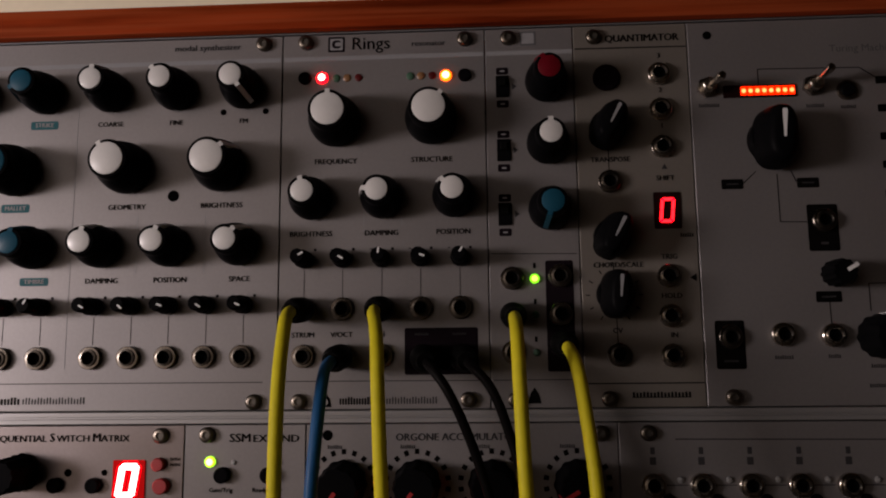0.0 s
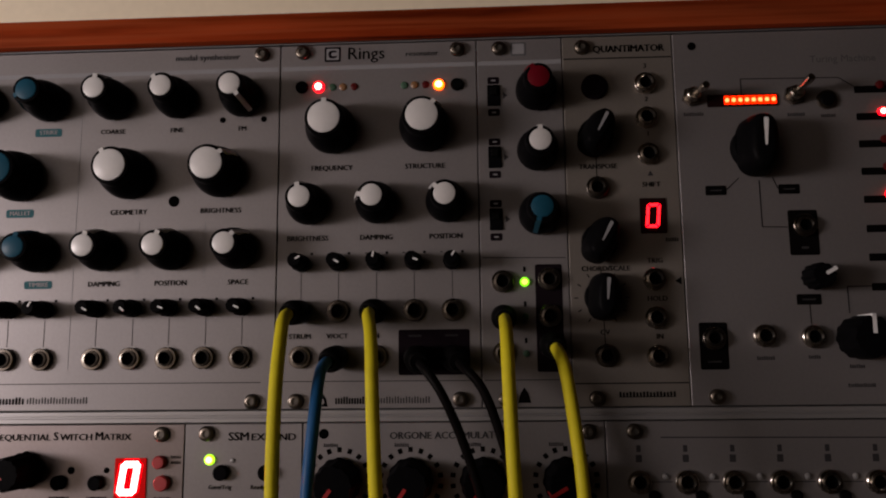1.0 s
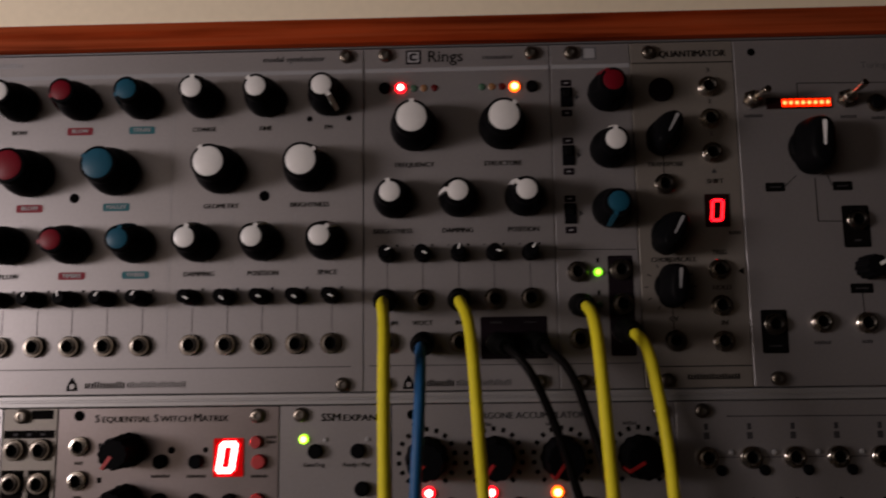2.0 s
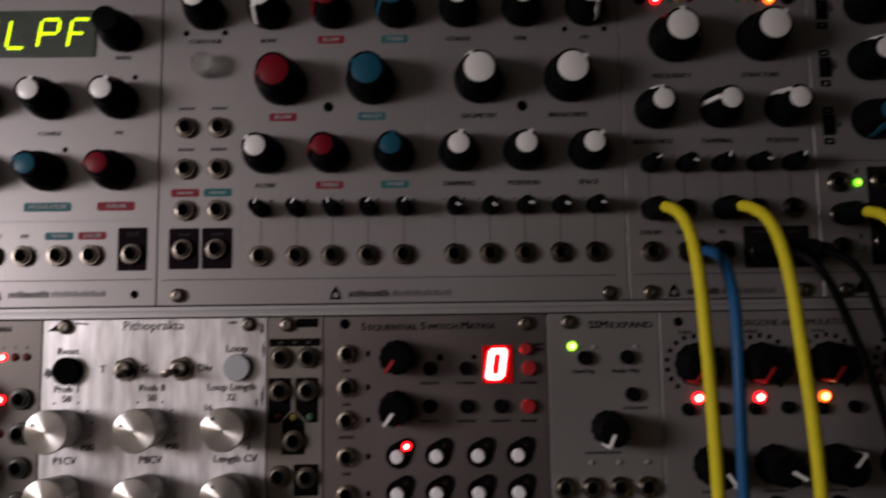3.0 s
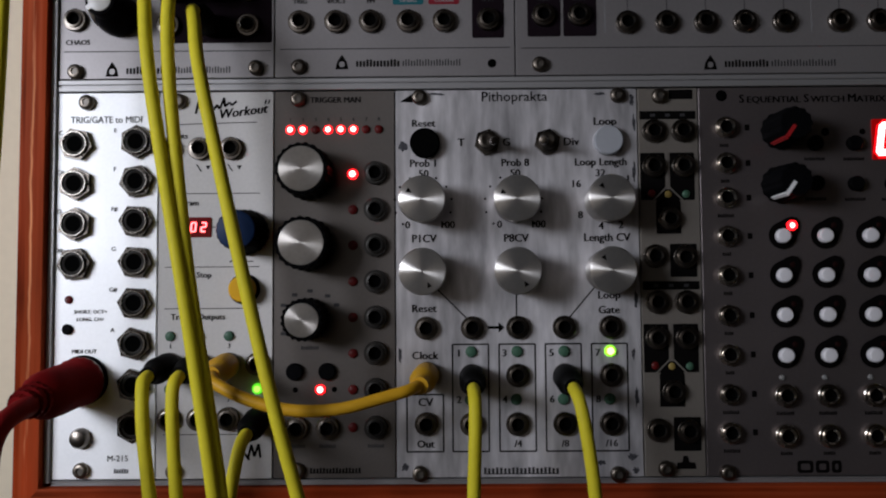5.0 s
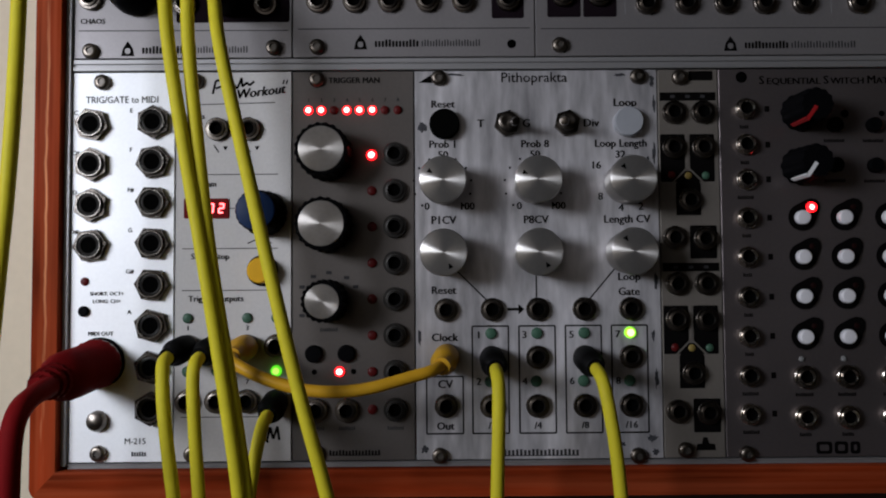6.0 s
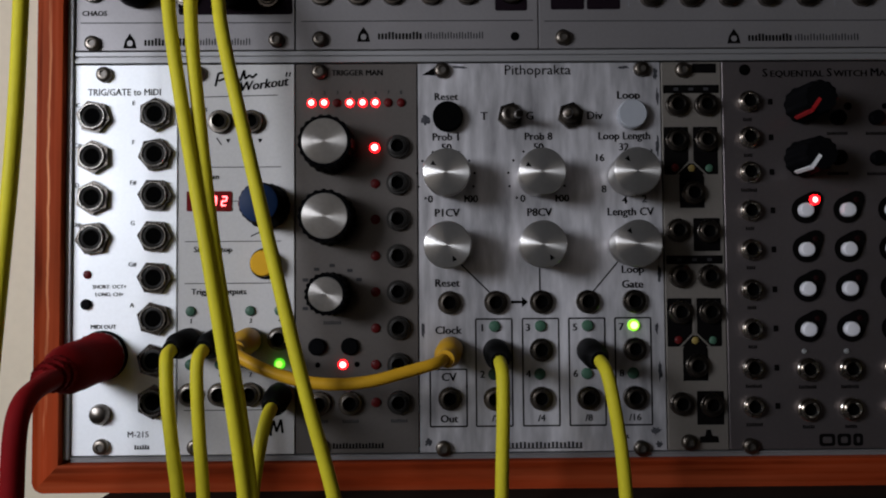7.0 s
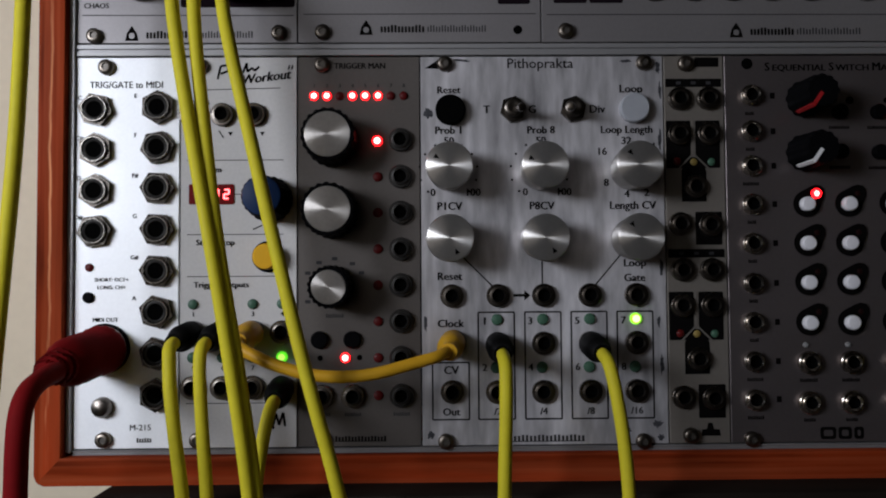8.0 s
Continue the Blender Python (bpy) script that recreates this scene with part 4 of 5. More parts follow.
# ---- upper row: random sequencer ----
def random_module():
    m = module("wide grey random sequencer module with a lit lamp bar", 94, 1, -1.7, 20 * HP, M_SILVER)
    dot(m, 5.2, 125.2, 1.5), screw(m, 6.6, 2.9), dot(m, 94, 125.2, 1.5), screw(m, 94, 2.9)
    words(m, "Turing Machine", 57.0, 119.0, 2.5, M_INKF, bold=0.0)
    toggle(m, 4.0, 106.4, -10, 10, 3.5, M_NICKEL_LIT), toggle(m, 39.0, 106.0, -50, 16, 3.5, M_NICKEL_LIT)
    bar(m, 4.5, 100.2, 7.0, 1.3, M_INKG), bar(m, 39.6, 99.2, 6.0, 1.3, M_INKG), bar(m, 50.5, 98.5, 5.0, 1.2, M_INKG)
    w = window_frame(m, 9.4, 33.6, 102.6, 106.9, M_SMOKE, 0.5)
    for k in range(8):
        part("lamp_segment", block(bmesh.new(), 15.2 + 2.28 * k, 17.1 + 2.28 * k, -0.7, -0.45, 103.3, 106.3), G_BAR, w)
        part("lamp_core", prism(bmesh.new(), ring_points(0.75, 10, 16.15 + 2.28 * k, 104.8), -0.7, -0.8), H_BAR, w)
    button(m, 50.3, 104.2, 2.4, 1.6, M_BLACK, M_STEEL)
    stroke(m, 21.4, 107, 21.4, 112.6), stroke(m, 21.4, 112.6, 55, 112.2), stroke(m, 55, 112.2, 60.5, 108.4), stroke(m, 60.5, 108.4, 64, 108.2)
    bar_knob(m, 23.8, 87.0, 1.3, 3, M_INKW)
    for x0 in (10.6, 35.3):
        plate(m, x0 - 3.6, x0 + 3.6, 71.1, 74.5, M_INK, 0.5)
        bar(m, x0, 72.8, 4.0, 0.6, M_INKG, y=-0.18)
    stroke(m, 14.2, 73.0, 18.5, 77.0), stroke(m, 31.6, 73.0, 30.0, 77.0)
    stroke(m, 25.4, 76, 25.4, 59.8), stroke(m, 25.4, 59.8, 34.0, 59.6)
    plate(m, 34.1, 44.0, 49.8, 65.4, M_INK, 0.7), jack(m, 39.2, 60.0), bar(m, 39.2, 52.4, 2.4, 0.8, M_INKG, y=-0.18)
    k = round_knob(m, 41.0, 42.2, 4.4, 9.5, 60, M_INKW)
    plate(m, 35.0, 43.2, 33.0, 36.6, M_INK, 0.5), bar(m, 39.1, 34.8, 4.6, 0.7, M_INKG, y=-0.18)
    stroke(m, 39.2, 33, 39.3, 26)
    jack(m, 39.4, 22.3, mat=M_NICKEL_LIT), jack(m, 23.5, 22.8, mat=M_NICKEL_LIT)
    bar(m, 23.5, 15.4, 6, 1.3, M_INKG), bar(m, 39.4, 15.6, 4, 1.3, M_INKG)
    plate(m, 2.0, 11.5, 11.8, 27.5, M_INK, 0.7), jack(m, 6.7, 22.2), bar(m, 6.7, 14.4, 4.6, 0.8, M_INKG, y=-0.18)
    round_knob(m, 53.6, 21.8, 7.2, 13.0, 0, M_INKW)
    bar(m, 53.0, 12.4, 5, 1.3, M_INKG), bar(m, 54, 6.2, 9, 1.3, M_INKG)
    stroke(m, 52.0, 30.0, 52.0, 39.0), stroke(m, 52.0, 39.0, 60.5, 39.0)
    for k, z in enumerate((107.6, 97.8, 88.1, 78.4, 68.6, 58.5, 48.7, 38.7)):
        plate(m, 60.0, 74.0, z - 1.3, z + 1.3, M_INK, 0.4)
        lamp(m, 68.8, z + 1.6, G_RED if k in (1, 4) else M_LEDOFF_R, 1.5, 1.2)
        jack(m, 81, z)


random_module()


# ---- lower row: trigger to MIDI converter ----
def midi_module():
    m = module("bright white trigger to MIDI module with hexagonal jacks", 0, 2, 8.2, 42.5, M_WHITE)
    screw(m, 18.4, 3.0), screw(m, 18.3, 125.2)
    for z in (111.2, 97.9, 84.4, 71.1):
        jack(m, 15.1, z - 0.2, "hex")
    for z in (111.7, 98.4, 85.0, 71.4, 57.8, 44.4, 30.8, 17.4):
        jack(m, 35.5, z, "hex")
    words(m, "TRIG/GATE to MIDI", 24.8, 119.3, 2.2, M_INK, squeeze=0.9, bold=0.012)
    for t, x, z in (("C", 9.4, 115.0), ("C#", 9.4, 101.6), ("D", 9.4, 88.4), ("D#", 9.4, 75.4), ("E", 27.8, 115.7), ("F", 27.8, 102.6), ("F#", 27.8, 89.2), ("G", 27.8, 75.8), ("G#", 27.8, 62.2), ("A", 27.8, 48.8)):
        words(m, t, x, z, 1.4, M_INK)
    lamp(m, 13.2, 59.0, M_LEDOFF_R, 1.4, 0.8)
    button(m, 13.0, 49.2, 1.8, 1.2, M_BLACK)
    words(m, "SHORT: OCT+", 20.4, 54.9, 1.2, M_INK), words(m, "LONG: CH+", 20.4, 52.4, 1.2, M_INK)
    words(m, "MIDI OUT", 18.5, 41.8, 1.3, M_INK)
    shared("bolt", ("bolt",), lambda bm: lathe(bm, [(3.4, 0.0), (3.3, -1.6), (2.6, -2.8), (1.2, -3.4), (0, -3.5)], 22), M_NICKEL, m, "domed bolt head", (18.0, 0, 13.5))
    words(m, "M-215", 30.2, 6.7, 1.9, M_INK, bold=0.01)
    bar(m, 31.4, 2.6, 5.0, 1.5)
    part("din_socket", lathe(bmesh.new(), [(8.2, 0.0), (8.2, -1.0), (7.2, -1.2), (0, -1.2)], 32), M_BLACK, m, "", (18.5, 0, 32.5))


midi_module()


# ---- lower row: clock module ----
def clock_module():
    m = module("white clock module with a red display and yellow button", 8, 2, 2.0, 40.6, M_CREAM)
    screw(m, 8.2, 2.6), screw(m, 8.6, 125.4)
    for pts in (((14.2, 121.2), (15.2, 125.6), (17.4, 125.9), (17.8, 124.0), (15.2, 123.0)), ((18.2, 122.2), (19.4, 123.8), (20.2, 122.4), (21.4, 124.2), (22.2, 122.8)), ((22.4, 123.0), (23.8, 126.6), (24.0, 123.6), (25.6, 125.0), (26.4, 124.0), (28.0, 125.4))):
        for a, b in zip(pts, pts[1:]):
            stroke(m, *a, *b, 0.75)
    words(m, "Workout", 29.8, 121.7, 3.1, M_INK, squeeze=0.95, turn=-0.12, shear=0.3, bold=0.06)
    for x in (37.6, 38.7):
        stroke(m, x, 124.4, x + 0.4, 125.8, 0.5)
    stroke(m, 8, 117.6, 35, 118.2, 0.25)
    for z in (94.2, 69.6, 55.8):
        stroke(m, 4.4, z, 36, z, 0.25)
    words(m, "Inputs", 8.2, 113.6, 1.9, M_INK)
    for x in (5.6, 15.9, 26.4):
        jack(m, x, 109.2)
        part("printed_mark", prism(bmesh.new(), [(x + 2.6, 102.2), (x + 3.4, 103.6), (x + 1.8, 103.6)], 0.0, -0.1), M_INK, m)
        stroke(m, x - 1.2, 104, x + 0.4, 101.6, 0.4)
    words(m, "Program", 10.8, 91.0, 1.9, M_INK)
    w = window_frame(m, 5.0, 19.7, 79.6, 86.2, G_DIM, 0.5)
    for c, x in (("7", 8.0), ("0", 14.0), ("2", 17.4)):
        digit(w, c, x, 82.9, 2.9, G_SEGM, 0.1, 0.17)
    stroke(m, 19.8, 82.9, 23, 82.9, 0.25)
    k = part("encoder_knob", lathe(bmesh.new(), [(7.6, -0.8), (7.6, -2.0), (7.0, -2.8), (6.6, -12.6), (6.2, -13.2), (0, -13.2)], 60, flutes=20, depth=0.25), M_BLACK, m, "", (31.6, 0, 81.0))
    part("cap", lathe(bmesh.new(), [(6.2, -13.1), (6.0, -13.7), (5.4, -13.9), (0, -13.9)], 32), M_NAVY, k, "navy blue cap")
    words(m, "Start / Stop", 13.6, 66.9, 1.9, M_INK)
    stroke(m, 26, 71.2, 29, 72.6, 0.4), stroke(m, 30.5, 71.4, 34.0, 71.4, 0.3)
    button(m, 31.0, 62.2, 4.2, 5.0, M_BUTTON_Y, M_RUBBER)
    words(m, "Trigger Outputs", 15.6, 53.0, 1.9, M_INK)
    for k, x in enumerate((6.5, 16.2, 26.0, 35.6)):
        lamp(m, x, 46.7, M_LEDOFF_G, 1.7, 1.2), lamp(m, x, 29.3, G_GREEN if k == 3 else M_LEDOFF_G, 1.8, 1.2)
        words(m, "1234"[k], x, 43.4, 1.5, M_INK), words(m, "5678"[k], x, 25.8, 1.5, M_INK)
        jack(m, x, 37.5), jack(m, x, 19.6)
    for a, b in (((32.5, 6.5), (33.6, 11.0)), ((33.6, 11.0), (34.6, 7.2)), ((34.6, 7.2), (36.0, 11.2)), ((36.0, 11.2), (36.6, 6.8)), ((31.2, 8.4), (33.0, 6.0))):
        stroke(m, *a, *b, 0.8)
    stroke(m, 4.4, 14.4, 38, 14.4, 0.25)


clock_module()


# ---- lower row: trigger burst module ----
def burst_module():
    m = module("silver trigger module with aluminium-capped knobs and red lamps", 16, 2, 0, 40.64, M_DULL)
    screw(m, 8.2, 125.8), screw(m, 8.2, 2.6)
    words(m, "TRIGGER MAN", 20.6, 125.4, 1.9, M_INK, squeeze=0.95)
    bar(m, 20.6, 2.4, 17, 1.9)
    for k in range(8):
        x = 5.5 + 4.24 * k
        lamp(m, x, 115.4, G_RED if k in (0, 1, 3, 4, 5) else M_LEDOFF_R, 1.45, 0.9)
        words(m, "12345678"[k], x, 118.8, 1.2, M_INKG)
    metal_knob(m, 11.6, 100.3, 8.2, 13.5, 120, True)
    metal_knob(m, 11.6, 76.7, 8.2, 13.5, 0, True)
    metal_knob(m, 11.9, 52.2, 6.4, 13.5, -115, True)
    lamp(m, 26.4, 100.3, G_RED, 1.7, 1.2)
    for z in (88.4, 76.5, 64.5, 52.6, 40.7, 28.8, 16.5):
        lamp(m, 26.5, z, M_LEDOFF_R, 1.6, 0.8)
    for z in (100.6, 88.4, 76.5, 64.4, 52.6, 40.8, 28.8, 16.5):
        jack(m, 34.0, z, mat=M_DARKNUT)
    for x in (7.3, 18.0):
        button(m, x, 34.8, 2.9, 1.6, M_BLACK)
    lamp(m, 15.7, 28.9, G_RED, 1.6, 1.0), dot(m, 7.4, 28.8, 0.9), dot(m, 20.3, 28.9, 0.9)
    jack(m, 8.0, 16.4), jack(m, 18.1, 16.4)
    for x in (8.0, 18.1, 34.0):
        bar(m, x, 10.4, 5.5, 1.2, M_INKG)
    bar(m, 12.2, 42.6, 6, 1.3, M_INKG)
    for a in (-120, -60, -30, 0, 35, 60):
        bar(m, 12.2 + 10.2 * math.sin(radians(a)), 52.0 + 9.4 * math.cos(radians(a)), 1.8, 1.1, M_INKG)


burst_module()


# ---- lower row: probability module with the worn panel ----
def smudge(m, x, z, w, h, seed):
    """A ragged dark patch where the panel's finish has worn."""
    rnd = random.Random(seed)
    pts = []
    for k in range(18):
        a, q = 2 * math.pi * k / 18, rnd.uniform(0.45, 1.0)
        pts.append((x + w / 2 * q * math.cos(a), z + h / 2 * q * math.sin(a)))
    part("wear_mark", prism(bmesh.new(), pts, 0.0, -0.05), M_WEAR, m)


def probability_module():
    m = module("worn brushed aluminium probability module with six spun knobs", 24, 2, 0, 81.28, M_WORN)
    for x, z in ((8.3, 126.0), (74.7, 126.2), (7.8, 1.4), (72.6, 0.9)):
        screw(m, x, z)
    part("printed_mark", prism(bmesh.new(), [(1.6, 124.6), (6.6, 127.8), (7.2, 124.4)], 0.0, -0.1), M_INK, m)
    for k, (x, z, w, h) in enumerate(((2.6, 109.6, 3.6, 4.6), (79.4, 124.6, 2.0, 5.6), (80.0, 117.0, 1.2, 7.0), (68.8, 126.9, 5.0, 1.4), (14.0, 127.2, 7.0, 1.2), (79.8, 100.0, 1.4, 9.0), (79.6, 58.0, 1.6, 8.0), (79.2, 26.0, 2.0, 9.0), (77.6, 6.4, 4.6, 3.2), (78.6, 2.0, 3.4, 2.8), (3.0, 3.4, 3.4, 3.0), (67.0, 4.6, 4.0, 2.0), (1.4, 40.0, 1.4, 8.0), (78.4, 40.0, 1.6, 5.0))):
        smudge(m, x, z, w, h, k)
    words(m, "Pithoprakta", 40.0, 126.0, 3.3, M_INK, bold=0.01)
    bar(m, 41.0, 2.0, 25, 2.4, M_INKG)
    words(m, "Reset", 9.4, 117.2, 2.4, M_INK)
    button(m, 10.0, 110.3, 5.0, 3.2, M_HOLE)
    words(m, "T", 22.0, 110.6, 2.6), words(m, "G", 37.2, 110.6, 2.6), words(m, "Div", 58.8, 110.6, 2.6), words(m, "Loop", 70.2, 117.4, 2.6)
    toggle(m, 30.8, 110.6, 40, 12), toggle(m, 50.8, 110.6, -30, -14)
    button(m, 71.0, 110.7, 4.9, 3.4, M_BUTTON_W)
    for x, t in ((9.4, "Prob 1"), (40.0, "Prob 8"), (68.6, "Loop Length")):
        words(m, t, x, 103.7, 2.5, squeeze=0.95)
    for x, t in ((9.4, "P1CV"), (40.0, "P8CV"), (70.2, "Length CV")):
        words(m, t, x, 78.4, 2.6, squeeze=0.95)
    for x, a in ((9.3, -58), (39.5, -66), (69.4, -40)):
        metal_knob(m, x, 90.2, 7.5, 14.5, a)
    for x, a in ((9.4, 155), (39.5, 150), (69.4, -36)):
        metal_knob(m, x, 67.3, 7.5, 14.5, a)
    for t, x, z in (("50", 9.4, 100.2), ("50", 40.0, 100.2), ("32", 68.4, 100.0), ("0", 4.0, 83.0), ("100", 17.2, 83.0), ("0", 34.6, 83.0), ("100", 47.4, 83.0), ("16", 60.2, 96.4), ("8", 61.6, 86.0), ("4", 68.4, 82.2), ("2", 75.0, 82.6), ("1", 77.6, 98.0)):
        words(m, t, x, z, 2.4)
    for cx in (9.3, 39.5):
        for a in (-135, -108, -81, -54, -27, 27, 54, 81, 108, 135):
            dot(m, cx + 9.6 * math.sin(radians(a)), 90.2 + 9.6 * math.cos(radians(a)), 0.4, M_INK, "printed_dot")
    words(m, "Reset", 9.3, 55.2, 2.5), words(m, "Loop", 70.6, 59.3, 2.5), words(m, "Gate", 70.5, 54.4, 2.5), words(m, "Clock", 9.5, 39.7, 2.5)
    for x in (10.1, 25.3, 40.3, 55.6, 70.9):
        jack(m, x, 48.9)
    stroke(m, 13.5, 62.0, 24.0, 51.5, 0.45), stroke(m, 40.0, 61.0, 40.0, 51.5, 0.45), stroke(m, 66.0, 62.0, 57.0, 51.5, 0.45)
    stroke(m, 30.4, 48.9, 34.4, 48.9, 0.9)
    part("printed_arrow", prism(bmesh.new(), [(34.0, 47.2), (36.0, 48.9), (34.0, 50.6)], 0.0, -0.1), M_INK, m)
    jack(m, 10.5, 34.0), jack(m, 10.0, 17.6)
    words(m, "CV", 9.6, 24.4, 2.6), words(m, "Out", 9.6, 10.8, 2.4)
    for x0, x1, z0, z1 in ((3.6, 15.6, 8.4, 27.0), (18.7, 30.6, 8.4, 43.4), (34.1, 46.0, 8.4, 43.4), (49.4, 61.2, 8.4, 43.4), (64.6, 76.4, 8.4, 43.4)):
        for a, b in (((x0, z0), (x1, z0)), ((x1, z0), (x1, z1)), ((x1, z1), (x0, z1)), ((x0, z1), (x0, z0))):
            stroke(m, *a, *b, 0.5)
    for k, x in enumerate((24.9, 40.0, 55.5, 70.7)):
        lamp(m, x, 41.0, G_LIME if k == 3 else M_LEDOFF_G, 1.9, 1.3)
        lamp(m, x - 0.4, 25.3, M_LEDOFF_G, 1.9, 1.3)
        jack(m, x + 0.1, 33.2), jack(m, x - 0.1, 17.4)
        words(m, "1357"[k], x - 4.2, 40.4, 2.3), words(m, "2468"[k], x - 4.2, 25.2, 2.3)
        words(m, ("/2", "/4", "/8", "/16")[k], x, 10.8, 2.2, M_INKG)


probability_module()


# ---- lower row: narrow multiple ----
def multiple_module():
    m = module("narrow multiple module with black printed boxes", 40, 2, 0, 4 * HP, M_TAN)
    screw(m, 7.3, 125.8), screw(m, 7.0, 2.6)
    plate(m, 10.6, 18.6, 124.8, 128.0, M_INK, 0.2)
    part("printed_mark", prism(bmesh.new(), [(10.6, 2.4), (17.0, 2.4), (16.6, 4.4), (14.8, 4.6), (14.2, 6.6), (12.8, 6.6), (12.4, 4.6), (10.8, 4.4)], 0.0, -0.1), M_INK, m)
    for base in (62.6, 5.6):
        dz = 0.0 if base > 50 else -57.0
        plate(m, 0.7, 19.4, 118.0 + dz, 120.8 + dz, M_INK, 0.2)
        for x in (5.0, 10.0, 15.0):
            bar(m, x, 119.4 + dz, 1.6, 1.0, M_INKG, y=-0.18)
        jack(m, 5.1, 114.0 + dz), jack(m, 14.8, 114.0 + dz)
        plate(m, 0.6, 8.8, 90.8 + dz, 106.7 + dz, M_INK, 0.4), plate(m, 10.4, 18.6, 90.8 + dz, 106.7 + dz, M_INK, 0.4)
        jack(m, 4.8, 102.2 + dz), jack(m, 14.7, 102.2 + dz)
        part("printed_mark", prism(bmesh.new(), [(5.6, 79.6 + dz), (13.8, 79.6 + dz), (13.8, 90.0 + dz), (11.0, 94.4 + dz), (8.4, 94.4 + dz), (5.6, 90.0 + dz)], 0.0, -0.14), M_INK, m)
        jack(m, 9.9, 84.6 + dz)
        lamp(m, 4.2, 93.0 + dz, M_LEDOFF_R, 1.3, 0.8), lamp(m, 15.6, 92.8 + dz, M_LEDOFF_G, 1.3, 0.8), lamp(m, 9.7, 92.8 + dz, M_LEDOFF_Y, 1.2, 0.6)
        for a, b in (((9.6, 95.6), (4.4, 90.4)), ((9.6, 95.6), (14.9, 90.4)), ((9.6, 106.8), (9.6, 95.6))):
            stroke(m, a[0], a[1] + dz, b[0], b[1] + dz, 0.5, M_TAN, y=-0.18)
        plate(m, 9.9, 18.8, 65.2 + dz, 76.2 + dz, M_INK, 0.4)
        jack(m, 4.6, 72.2 + dz), jack(m, 14.6, 71.8 + dz)


multiple_module()


# ---- lower row: switch matrix ----
def key_surround(bm):
    pts = []
    for k in range(28):
        a = 2 * math.pi * k / 28
        lobe = 1.3 * max(0.0, math.cos(a - radians(48))) ** 6
        r = 4.5 + 2.4 * lobe
        pts.append((r * math.cos(a) + 0.3, r * math.sin(a) + 0.2))
    prism(bm, pts, 0.0, -0.5)


